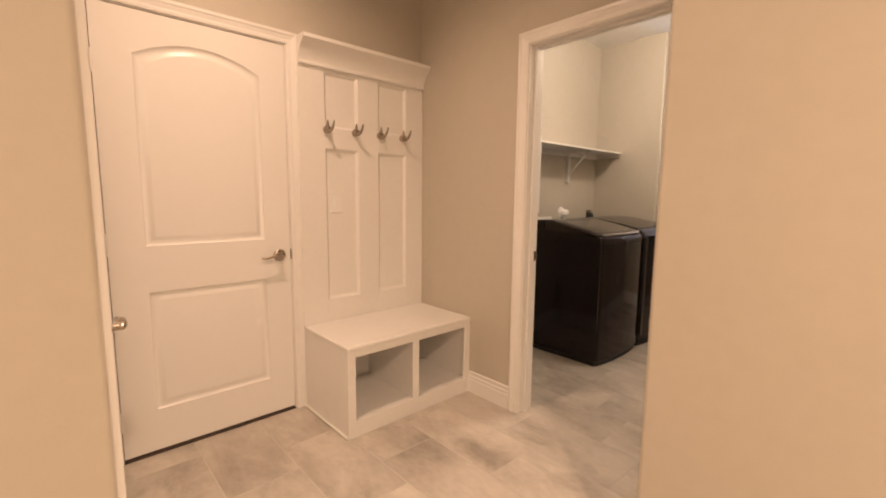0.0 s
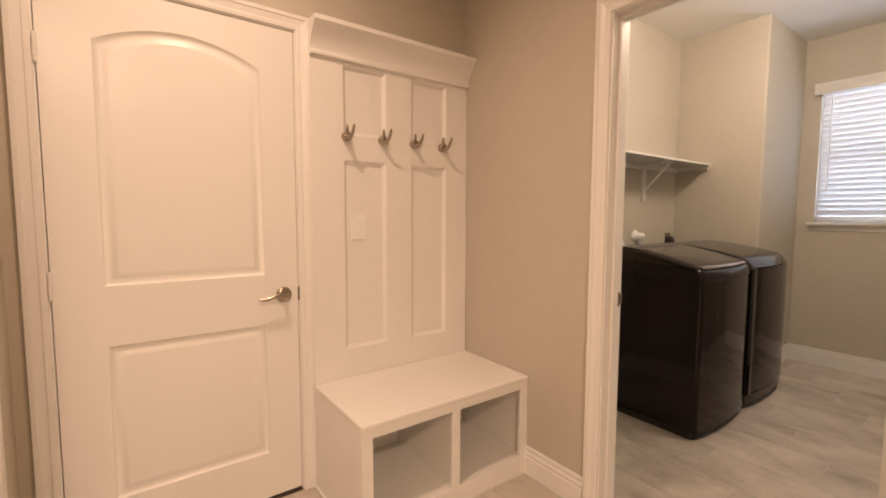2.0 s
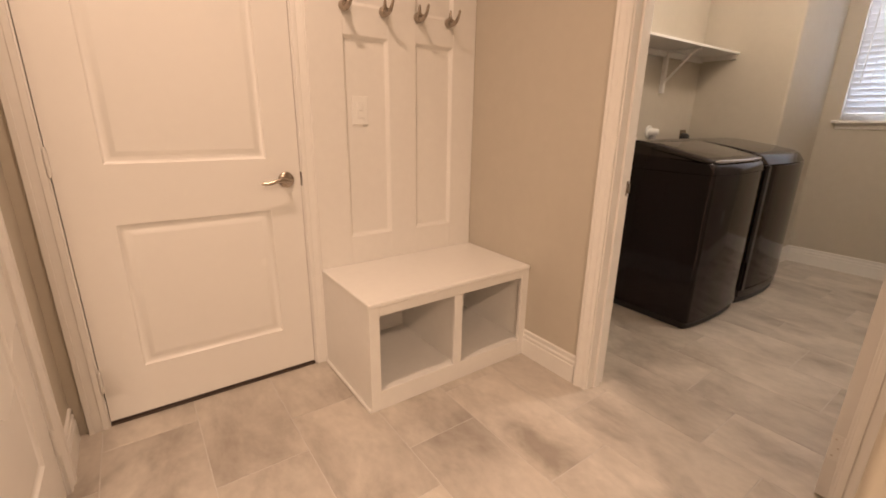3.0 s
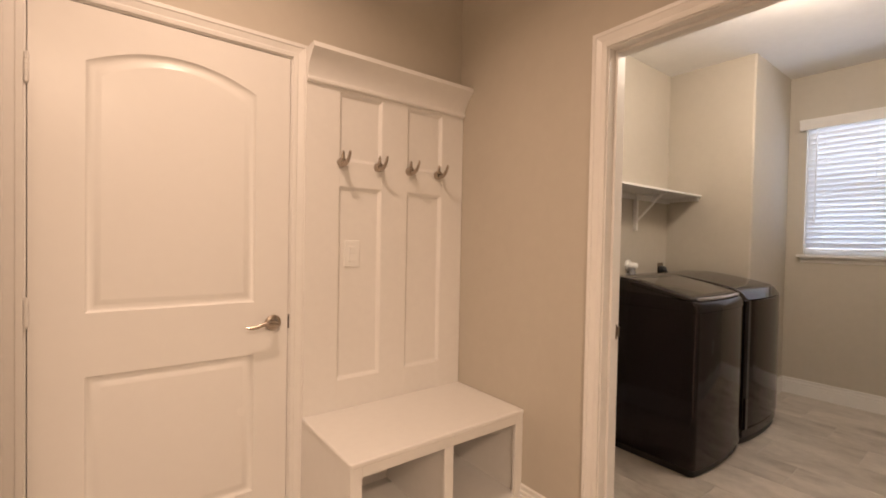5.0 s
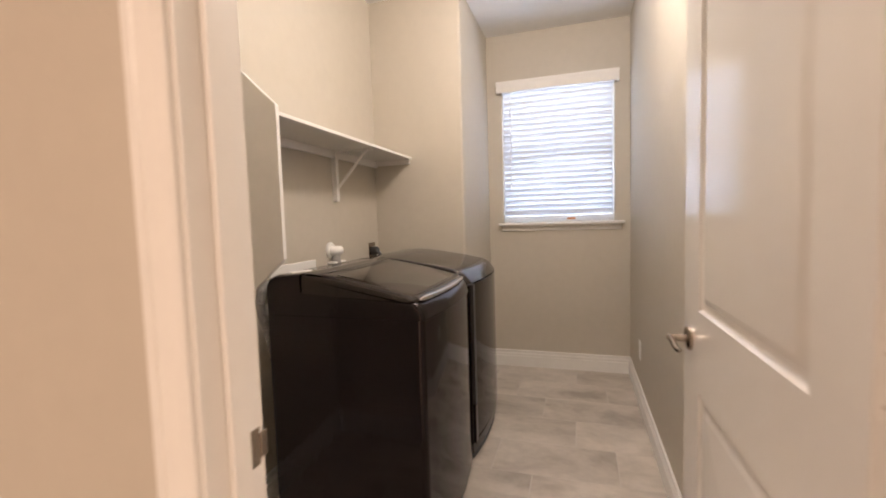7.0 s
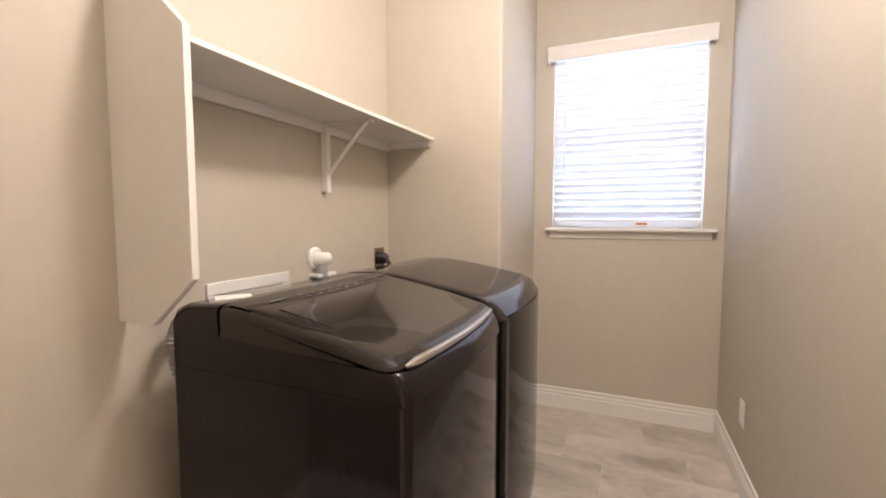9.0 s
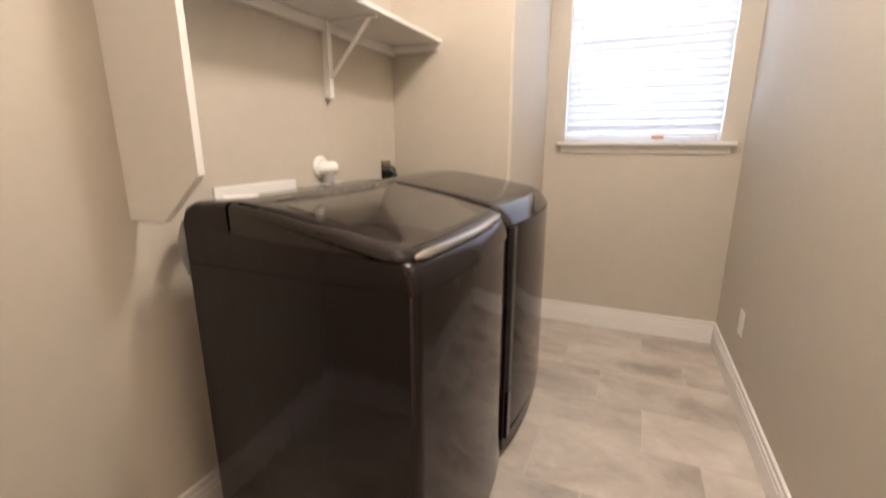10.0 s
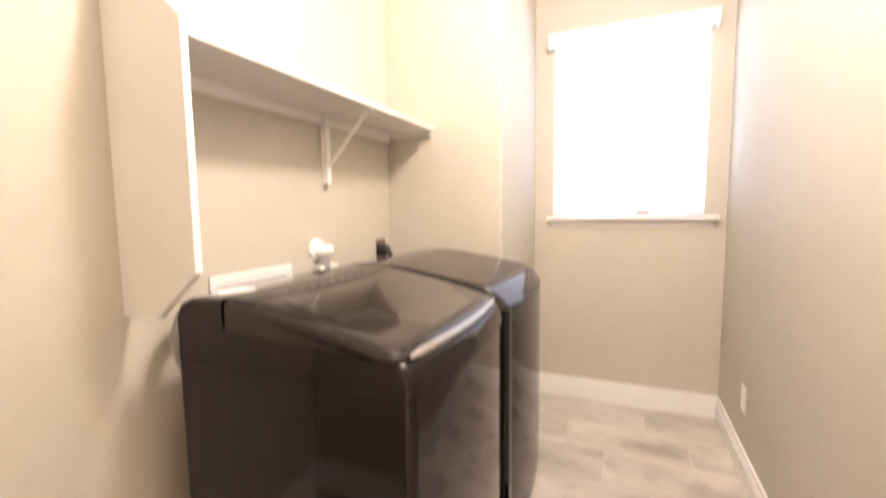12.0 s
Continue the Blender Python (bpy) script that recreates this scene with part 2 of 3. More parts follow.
def casing(name, a, b, top, out, along, label):
    """Casing round an opening from a to b (points at floor level on the wall's face)."""
    a, b, along = Vector(a), Vector(b), Vector(along)
    c = thing(name, a, label, "trim", kind="structure")
    up = Vector((0, 0, 1))
    part("casing_leg", run(CASING, a, a + up * top, out, 0, 1, -along), TRIM, c, smooth=True)
    part("casing_leg", run(CASING, b, b + up * top, out, 0, 1, along), TRIM, c, smooth=True)
    part("casing_head", run(CASING, a + up * top, b + up * top, out, 1, 1, up), TRIM, c, smooth=True)
    return c


# ---- structure ----
H = 2.743


def wall(name, boxes, bevel=0.0, label="greige painted drywall wall"):
    bm = bmesh.new()
    for b in boxes:
        block(bm, *b)
    ob = part(name, bm, WALL)
    return tagged(ob, label, "wall", kind="structure")


def round_corner(name, cx, cy, sx, sy, r, z0=0.0, z1=H):
    """Bullnose corner bead at the outside corner (cx, cy); sx, sy point out of the wall."""
    bm = bmesh.new()
    ring = [(cx - sx * r + sx * r * math.cos(q), cy - sy * r + sy * r * math.sin(q)) for q in [math.pi / 2 * i / 8 for i in range(9)]]
    ring += [(cx - sx * r, cy - sy * r)]
    loft(bm, [[(x, y, z0) for x, y in ring], [(x, y, z1) for x, y in ring]], True, True)
    return tagged(part(name, bm, WALL, smooth=True), "rounded drywall corner", "wall", kind="structure")


T = 0.115
R = 0.016
# Hall length is unseen, stretched south to take the far fill lamp.
YS = -5.2
wall("wall_north", [(-T, 0.088, 2.0, 2.0 + T, 0, H), (0.088, 0.938, 2.0, 2.0 + T, 2.054, H), (0.938, 5.045 + T, 2.0, 2.0 + T, 0, H)])
wall("wall_west", [(-T, 0, 0.77 + T, 0.889, 0, H), (-T, 0, 0.889, 1.697, 2.054, H), (-T, 0, 1.697, 2.0, 0, H)])
wall("wall_hall_north", [(-1.7, -R, 0.77, 0.77 + T, 0, H), (-R, 0, 0.77 + R, 0.77 + T, 0, H)])
round_corner("wall_corner_bead_1", 0.0, 0.77, 1, -1, R)
wall("wall_east", [(1.861, 1.861 + T, 0.16 - T, 0.228, 0, H), (1.861, 1.861 + T, 0.228, 1.108, 2.054, H), (1.861, 1.861 + T, 1.108, 2.0, 0, H)])
wall("wall_nook_south", [(1.24 + T, 1.861, 0.16 - T, 0.16, 0, H)])
wall("wall_hall_east", [(1.24, 1.24 + T, YS, 0.16 - R, 0, H), (1.24 + R, 1.24 + T, 0.16 - R, 0.16, 0, H)])
round_corner("wall_corner_bead_2", 1.24, 0.16, -1, 1, R)
wall("wall_hall_south", [(-1.7, 1.24, YS - T, YS, 0, H)])
wall("wall_hall_west", [(-1.7 - T, -1.7, YS - T, 0.77 + T, 0, H)])
NL, SL, AX, AY = 1.96, 0.2215, 4.197, 1.322
wall("wall_laundry_north", [(1.861 + T, AX + 0.1, NL, 2.0, 0, H)])
wall("wall_laundry_south", [(1.861 + T, 5.045 + T, SL - T, SL, 0, H)])
WY0, WY1, WZ0, WZ1 = 0.335, 1.199, 1.215, 2.288
wall("wall_window", [(5.045, 5.045 + T, SL, WY0, 0, H), (5.045, 5.045 + T, WY1, 2.0, 0, H), (5.045, 5.045 + T, WY0, WY1, 0, WZ0), (5.045, 5.045 + T, WY0, WY1, WZ1, H)])
wall("wall_alcove", [(AX, 5.045, AY + R, 2.0, 0, H), (AX + R, 5.045, AY, AY + R, 0, H)])
round_corner("wall_corner_bead_3", AX, AY, -1, -1, R)
tagged(part("ceiling", box(-1.9, 5.3, YS - 0.2, 2.2, H, H + 0.1), CEIL), "white textured drywall ceiling", "ceiling", kind="structure")
bm = bmesh.new()
for x0, x1, y0, y1 in ((-1.76, 1.30, YS - 0.06, 0.10), (-1.76, 5.10, 0.10, 0.83), (-0.06, 5.10, 0.83, 2.06)):
    block(bm, x0, x1, y0, y1, -0.08, -0.0016)
floor = tagged(part("floor", bm, GROUT), "pale grout bed of a tiled floor", "floor", kind="structure")
ground = tagged(part("ground", box(5.2, 400, -300, 300, -0.4, -0.3), GROUT), "pale concrete ground outside the window", "ground", kind="structure")

baseboard((1.861, 1.163, 0), (1.861, 1.49, 0), (-1, 0, 0))
baseboard((0, 1.764, 0), (0, 1.981, 0), (1, 0, 0))
baseboard((0, 0.77 + R, 0), (0, 0.823, 0), (1, 0, 0))
baseboard((-1.685, 0.77, 0), (-R, 0.77, 0), (0, -1, 0))
baseboard((1.24, YS + 0.015, 0), (1.24, 0.16 - R, 0), (-1, 0, 0))
baseboard((1.24 + R, 0.16, 0), (1.846, 0.16, 0), (0, 1, 0))
baseboard((-1.7, YS + 0.015, 0), (-1.7, 0.755, 0), (1, 0, 0))
baseboard((-1.685, YS, 0), (1.225, YS, 0), (0, 1, 0))
baseboard((1.991, NL, 0), (AX - 0.015, NL, 0), (0, -1, 0))
baseboard((1.976, 1.11, 0), (1.976, NL, 0), (1, 0, 0))
baseboard((AX, AY + R, 0), (AX, NL, 0), (-1, 0, 0))
baseboard((AX + R, AY, 0), (5.03, AY, 0), (0, -1, 0))
baseboard((5.045, SL, 0), (5.045, AY, 0), (-1, 0, 0))
baseboard((1.976, SL, 0), (5.03, SL, 0), (0, 1, 0))


# ---- doors ----
def outline(x0, x1, z0, z1, rise, d, n=14):
    """A panel's outline, inset by d, with an arched top of that rise."""
    pts = [(x0 + d, z0 + d), (x1 - d, z0 + d)]
    for i in range(n + 1):
        q = i / n
        x = (x1 - d) + (x0 + 2 * d - x1) * q
        pts.append((x, z1 - d + rise * (1 - (2 * q - 1) ** 2)))
    return pts


def panel_door(parent, w, h, panels, paint, z_low=0.012, thick=0.035):
    """A moulded two-panel slab: x from 0 to w, face at y = 0 towards -y, under the parent's axes."""
    bm = bmesh.new()
    block(bm, 0, w, 0.011, thick, z_low, h)
    f = 0.0
    xs = (panels[0][0], panels[0][1])

    def quad(a, b, c, e):
        bm.faces.new([bm.verts.new((x, f, z)) for x, z in (a, b, c, e)])

    quad((0, z_low), (xs[0], z_low), (xs[0], h), (0, h))
    quad((xs[1], z_low), (w, z_low), (w, h), (xs[1], h))
    low, up = panels
    quad((xs[0], z_low), (xs[1], z_low), (xs[1], low[2]), (xs[0], low[2]))
    quad((xs[0], low[3]), (xs[1], low[3]), (xs[1], up[2]), (xs[0], up[2]))
    arch = outline(up[0], up[1], up[2], up[3], up[4], 0)[2:]
    for p, q in zip(arch, arch[1:]):
        quad((q[0], q[1]), (p[0], p[1]), (p[0], h), (q[0], h))
    rim = [(0, z_low), (w, z_low), (w, h), (0, h)]
    loft(bm, [[(x, f, z) for x, z in rim], [(x, 0.011, z) for x, z in rim]], False, False)
    slab = part("slab", bm, paint, parent)
    for x0, x1, z0, z1, rise in panels:
        pm = bmesh.new()
        steps = ((0, 0.0), (0.003, 0.0035), (0.009, 0.0085), (0.014, 0.0100), (0.022, 0.0098), (0.027, 0.0080), (0.040, 0.0026), (0.045, 0.0022))
        loft(pm, [[(x, y, z) for x, z in outline(x0, x1, z0, z1, rise, d)] for d, y in steps], False, True)
        part("door_panel", pm, paint, slab, smooth=True)
    return slab


def lever(parent, x, z, way, thick=0.035, both=False):
    """A lever handle with a round rose; way is +1 or -1 along x."""
    for sgn in ((-1, 1) if both else (-1,)):
        y0 = 0.0 if sgn < 0 else thick
        bm = bmesh.new()
        tube(bm, [(x, y0, z), (x, y0 + sgn * 0.006, z), (x, y0 + sgn * 0.011, z), (x, y0 + sgn * 0.013, z)], [0.033, 0.033, 0.028, 0.015], 24)
        tube(bm, [(x, y0 + sgn * 0.010, z), (x, y0 + sgn * 0.052, z)], 0.010, 14)
        pts = [(x + way * s, y0 + sgn * (0.050 + 0.004 * math.sin(s * 30)), z + 0.006 * math.sin(s * 52) - 0.03 * max(0, s - 0.07)) for s in [-0.012 + 0.0125 * i for i in range(11)]]
        tube(bm, pts, [0.006, 0.011, 0.011, 0.010, 0.009, 0.0085, 0.008, 0.008, 0.0075, 0.007, 0.004], 12)
        part("lever_handle", bm, NICKEL, parent, "satin nickel lever handle on a round rose", smooth=True)


def hinge(parent, x, y, z, leaf=(0.03, 0.0)):
    bm = bmesh.new()
    for i in range(5):
        tube(bm, [(x, y, z - 0.045 + 0.018 * i + 0.0006), (x, y, z - 0.045 + 0.018 * i + 0.0174)], 0.0065, 12)
    tube(bm, [(x, y, z - 0.049), (x, y, z + 0.049)], 0.004, 8)
    block(bm, min(x, x + leaf[0]), max(x, x + leaf[0]), y + 0.0035, y + 0.0055, z - 0.045, z + 0.045, 0.0006, 1)
    part("hinge", bm, TRIM, parent, "white painted butt hinge", smooth=True)


def jamb(name, a, b, top, deep, along, inward, label):
    """Jamb boards lining an opening between a and b, deep into the wall along inward, with stops."""
    j = thing(name, a, label, "door frame", kind="structure")
    a, b, along, inward = Vector(a), Vector(b), Vector(along), Vector(inward)

    def board(nm, u0, u1, w0, w1, z0, z1):
        p, q = a + along * u0 + inward * w0, a + along * u1 + inward * w1
        x0, x1 = sorted((p.x, q.x))
        y0, y1 = sorted((p.y, q.y))
        part(nm, box(x0, x1, y0, y1, z0, z1, 0.0012, 1), TRIM, j)

    w = (b - a).length
    board("jamb_side", -0.018, 0, 0.0, deep, 0, top)
    board("jamb_side", w, w + 0.018, 0.0, deep, 0, top)
    board("jamb_head", -0.018, w + 0.018, 0.0, deep, top, top + 0.018)
    return j, board, w


# Garage door in the north wall.
GW = 0.813
DOORPANELS = [(0.140, 0.678, 0.222, 0.790, 0.0), (0.140, 0.678, 1.006, 1.850, 0.075)]
j, board, w = jamb("door_frame_1", (0.1065, 2.0, 0), (0.9255, 2.0, 0), 2.036, T, (1, 0, 0), (0, 1, 0), "white painted door frame of the garage door")
board("door_stop", 0, 0.012, 0.040, 0.075, 0, 2.036)
board("door_stop", w - 0.012, w, 0.040, 0.075, 0, 2.036)
board("door_stop", 0.012, w - 0.012, 0.040, 0.075, 2.024, 2.036)
door1 = thing("door_1", None, "closed white two-panel door with an arched top panel", "door", kind="structure", m=pose(0.1095, 2.001, 0))
panel_door(door1, GW, 2.033, DOORPANELS, DOOR, z_low=0.020)
lever(door1, GW - 0.062, 0.915, -1)
for z in (0.20, 1.02, 1.79):
    hinge(door1, -0.002, -0.005, z, (-0.016, 0))
part("latch_plate", box(GW + 0.0005, GW + 0.006, -0.0035, 0.02, 0.885, 0.945, 0.001, 1), BRONZE, door1, "dark latch plate")
part("door_sweep", box(0.002, GW - 0.002, 0.004, 0.03, 0.006, 0.0195), BRONZE, door1, "dark rubber door sweep")
tagged(part("threshold", box(0.1065, 0.9255, 1.996, 2.0 + T, 0.0002, 0.010, 0.003, 2), BRONZE), "dark bronze metal threshold under a door", "threshold", kind="structure")
casing("door_casing_1", (0.1005, 2.0, 0), (0.9315, 2.0, 0), 2.042, (0, -1, 0), (1, 0, 0), "white moulded door casing")

# Closet door in the west wall.
CW = 0.762
j, board, w = jamb("door_frame_2", (0, 0.907, 0), (0, 1.679, 0), 2.036, T, (0, 1, 0), (-1, 0, 0), "white painted door frame in the west wall")
board("door_stop", 0, 0.012, 0.040, 0.075, 0, 2.036)
board("door_stop", w - 0.012, w, 0.040, 0.075, 0, 2.036)
board("door_stop", 0.012, w - 0.012, 0.040, 0.075, 2.024, 2.036)
CPANELS = [(0.130, 0.632, 0.222, 0.790, 0.0), (0.130, 0.632, 1.006, 1.850, 0.070)]
door2 = thing("door_2", None, "closed white two-panel closet door beside the garage door", "door", kind="structure", m=pose(-0.001, 0.912, 0, 0, 0, 90))
panel_door(door2, CW, 2.033, CPANELS, DOOR)
lever(door2, 0.062, 0.915, 1)
for z in (0.20, 1.02, 1.79):
    hinge(door2, CW + 0.002, -0.005, z, (0.016, 0))
casing("door_casing_2", (0, 0.901, 0), (0, 1.685, 0), 2.042, (1, 0, 0), (0, 1, 0), "white moulded door casing")

# Laundry doorway in the east wall, its door standing open.
j, board, w = jamb("door_frame_3", (1.861, 0.246, 0), (1.861, 1.090, 0), 2.036, T, (0, 1, 0), (1, 0, 0), "white painted frame of the laundry doorway")
board("door_stop", 0, 0.012, 0.040, 0.075, 0, 2.036)
board("door_stop", w - 0.012, w, 0.040, 0.075, 0, 2.036)
board("door_stop", 0.012, w - 0.012, 0.040, 0.075, 2.024, 2.036)
part("strike_plate", box(1.935, 1.965, 1.0885, 1.0902, 0.885, 0.945, 0.0004, 1), NICKEL, j, "satin nickel strike plate")
part("strike_lip", box(1.965, 1.980, 1.0870, 1.0902, 0.895, 0.935, 0.0004, 1), NICKEL, j, "satin nickel strike lip")
casing("door_casing_3", (1.861, 0.240, 0), (1.861, 1.096, 0), 2.042, (-1, 0, 0), (0, 1, 0), "white moulded casing of the laundry doorway")
door3 = thing("door_3", None, "open white two-panel laundry door with an arched top panel", "door", kind="structure", m=pose(1.998 + 0.809, 0.312, 0, 0, 0, 180.9))
LW = 0.809
panel_door(door3, LW, 2.033, DOORPANELS, GLOSS_DOOR)
lever(door3, 0.062, 0.915, 1)
for z in (0.20, 1.075, 1.79):
    bm = bmesh.new()
    block(bm, LW, LW + 0.0016, 0.002, 0.033, z - 0.045, z + 0.045, 0.0006, 1)
    tube(bm, [(LW + 0.008, 0.036, z - 0.049), (LW + 0.008, 0.036, z + 0.049)], 0.0065, 12)
    block(bm, LW + 0.008, LW + 0.022, 0.034, 0.0365, z - 0.045, z + 0.045, 0.0006, 1)
    pin = part("hinge", bm, TRIM, door3, "white painted butt hinge", smooth=True)
    for dy, dz in ((0.012, 0.030), (0.022, 0.0), (0.012, -0.030)):
        part("screw", tube(bmesh.new(), [(LW + 0.0014, dy, z + dz), (LW + 0.0020, dy, z + dz), (LW + 0.0024, dy, z + dz)], [0.0032, 0.0030, 0.0020], 10), SCREW, pin, "screw head with worn paint", smooth=True)

# ---- mudroom: hall tree with bench ----
TX0, TX1, TF = 0.982, 1.8595, 1.972
tree = thing("hall_tree", (1.42, 1.75, 0), "white painted built-in hall tree with panelled back and bench", "hall tree")
PX = ((1.137, 1.354), (1.500, 1.716))
PZ = ((0.625, 1.512), (1.628, 1.935))
part("back_board", box(TX0 + 0.002, TX1 - 0.002, 1.9885, 1.999, 0.02, 2.04), TRIM, tree)
for x0, x1 in ((TX0, PX[0][0]), (PX[0][1], PX[1][0]), (PX[1][1], TX1)):
    part("stile", box(x0, x1, TF, 1.9885, 0.480, 2.04, 0.0012, 1), TRIM, tree)
for x0, x1 in PX:
    for z0, z1 in ((0.480, PZ[0][0]), (PZ[0][1], PZ[1][0]), (PZ[1][1], 2.04)):
        part("rail", box(x0, x1, TF + 0.0004, 1.9885, z0, z1, 0.0012, 1), TRIM, tree)
    for z0, z1 in PZ:
        bm = bmesh.new()
        ring = lambda d, y: [(x0 + d, y, z0 + d), (x1 - d, y, z0 + d), (x1 - d, y, z1 - d), (x0 + d, y, z1 - d)]
        loft(bm, [ring(0.0, 1.9732), ring(0.003, 1.9750), ring(0.012, 1.9855), ring(0.016, 1.9875)], False, True)
        part("recessed_panel", bm, TRIM, tree)
CROWN = [(1.950, 0.0), (1.950, 0.012), (1.955, 0.017), (1.966, 0.017), (1.970, 0.012), (1.977, 0.012), (1.985, 0.015), (2.000, 0.021), (2.015, 0.029), (2.030, 0.040), (2.045, 0.053), (2.058, 0.066), (2.067, 0.076), (2.073, 0.082), (2.092, 0.082), (2.092, 0.0)]
part("crown_moulding", run(CROWN, (TX0, TF, 0), (TX1, TF, 0), (0, -1, 0)), TRIM, tree, smooth=True)
part("crown_cap", box(TX0, TX1, TF, 1.999, 2.041, 2.0915), TRIM, tree)

BY, BZ = 1.490, 0.491
part("bench_top", box(TX0 - 0.004, TX1, BY - 0.006, TF, BZ - 0.022, BZ, 0.006, 3), TRIM, tree)
part("bench_side", box(TX0, TX0 + 0.018, BY + 0.018, 1.988, 0.001, BZ - 0.022, 0.001, 1), TRIM, tree)
part("bench_side", box(TX1 - 0.018, TX1, BY + 0.018, 1.988, 0.001, BZ - 0.022, 0.001, 1), TRIM, tree)
part("divider", box(1.412, 1.430, BY + 0.018, 1.988, 0.09, BZ - 0.022, 0.001, 1), TRIM, tree)
part("cubby_floor", box(TX0 + 0.018, TX1 - 0.018, BY + 0.018, 1.988, 0.074, 0.090), TRIM, tree)
part("cubby_back", box(TX0 + 0.018, TX1 - 0.018, 1.976, 1.988, 0.090, BZ - 0.022), TRIM, tree)
part("face_stile", box(TX0, TX0 + 0.046, BY, BY + 0.018, 0.001, BZ - 0.022, 0.0015, 2), TRIM, tree)
part("face_stile", box(TX1 - 0.046, TX1, BY, BY + 0.018, 0.001, BZ - 0.022, 0.0015, 2), TRIM, tree)
part("face_stile", box(1.399, 1.443, BY, BY + 0.018, 0.090, 0.430, 0.0015, 2), TRIM, tree)
part("face_rail", box(TX0 + 0.046, TX1 - 0.046, BY + 0.0004, BY + 0.018, 0.430, BZ - 0.022, 0.0015, 2), TRIM, tree)
part("face_rail", box(TX0 + 0.046, TX1 - 0.046, BY + 0.0004, BY + 0.018, 0.001, 0.090, 0.0015, 2), TRIM, tree)
part("shoe_moulding", box(TX0 - 0.010, TX0, BY + 0.002, 1.975, 0.001, 0.016, 0.004, 2), TRIM, tree)


def coat_hook(x, z):
    """A nickel hook with a domed base and two prongs."""
    h = thing("coat_hook", (x, TF, z), "satin nickel double coat hook screwed to the hall tree", "hook", "row of coat hooks")
    bm = bmesh.new()
    tube(bm, [(x, TF, z), (x, TF - 0.006, z), (x, TF - 0.018, z), (x, TF - 0.028, z), (x, TF - 0.032, z)], [0.0215, 0.0225, 0.0215, 0.018, 0.009], 20)
    part("hook_base", bm, NICKEL, h, smooth=True)
    bm = bmesh.new()
    tube(bm, [(x, TF - 0.022, z - 0.004), (x, TF - 0.046, z - 0.010), (x, TF - 0.066, z - 0.002), (x, TF - 0.081, z + 0.014), (x, TF - 0.091, z + 0.034), (x, TF - 0.094, z + 0.043)], [0.013, 0.0105, 0.0085, 0.0068, 0.0056, 0.003], 12)
    part("lower_prong", bm, NICKEL, h, smooth=True)
    bm = bmesh.new()
    tube(bm, [(x, TF - 0.014, z + 0.008), (x, TF - 0.018, z + 0.026), (x, TF - 0.020, z + 0.042), (x, TF - 0.021, z + 0.052)], [0.012, 0.008, 0.006, 0.003], 12)
    part("upper_prong", bm, NICKEL, h, smooth=True)


for x in (1.146, 1.332, 1.510, 1.685):
    coat_hook(x, 1.618)

sw = thing("light_switch", (1.213, 1.987, 1.206), "white rocker light switch on the hall tree panel", "light switch")
part("plate", box(1.171, 1.249, 1.9815, 1.9875, 1.144, 1.267, 0.003, 2), PLASTIC, sw)
part("rocker", box(1.194, 1.226, 1.9785, 1.9815, 1.172, 1.239, 0.0014, 2), PLASTIC, sw)
part("paddle", box(1.196, 1.224, 1.9760, 1.9785, 1.206, 1.237, 0.001, 1), PLASTIC, sw)

# ---- laundry: shelf ----
shelf = thing("wall_shelf", (3.5, NL - 0.01, 1.1), "white painted wall shelf with a shaped side panel above the washer", "shelf")
SX, SF, SZ = 2.8085, 1.680, 1.690
side = [(NL, 1.006), (1.829, 1.006), (SF, 1.129), (SF, 1.712), (1.829, 1.852), (NL, 1.852)]
bm = bmesh.new()
loft(bm, [[(SX, y, z) for y, z in side], [(SX + 0.019, y, z) for y, z in side]], True, True)
bmesh.ops.bevel(bm, geom=bm.edges[:], offset=0.0012, segments=1, affect="EDGES")
part("side_panel", bm, TRIM, shelf)
part("board", box(SX + 0.019, AX - 0.001, SF, NL - 0.001, SZ - 0.015, SZ, 0.0015, 2), TRIM, shelf)
part("cleat", box(SX + 0.019, AX - 0.001, NL - 0.020, NL - 0.001, SZ - 0.056, SZ - 0.015, 0.0015, 1), TRIM, shelf)
part("end_cleat", box(AX - 0.020, AX - 0.001, SF + 0.016, NL - 0.020, SZ - 0.046, SZ - 0.015, 0.0015, 1), TRIM, shelf)
bx = 3.645
bm = bmesh.new()
block(bm, bx - 0.013, bx + 0.013, NL - 0.032, NL - 0.020, 1.385, SZ - 0.015, 0.0012, 1)
block(bm, bx - 0.013, bx + 0.013, NL - 0.020, NL - 0.001, 1.385, SZ - 0.056, 0.0012, 1)
block(bm, bx - 0.009, bx + 0.009, SF + 0.026, NL - 0.032, SZ - 0.027, SZ - 0.0152, 0.0012, 1)
part("bracket", bm, TRIM, shelf, "white painted steel shelf bracket")
bm = bmesh.new()
tube(bm, [(bx, NL - 0.034, 1.465), (bx, SF + 0.055, SZ - 0.024)], 0.0085, 8)
part("brace", bm, TRIM, shelf)

# ---- laundry: washer and dryer ----


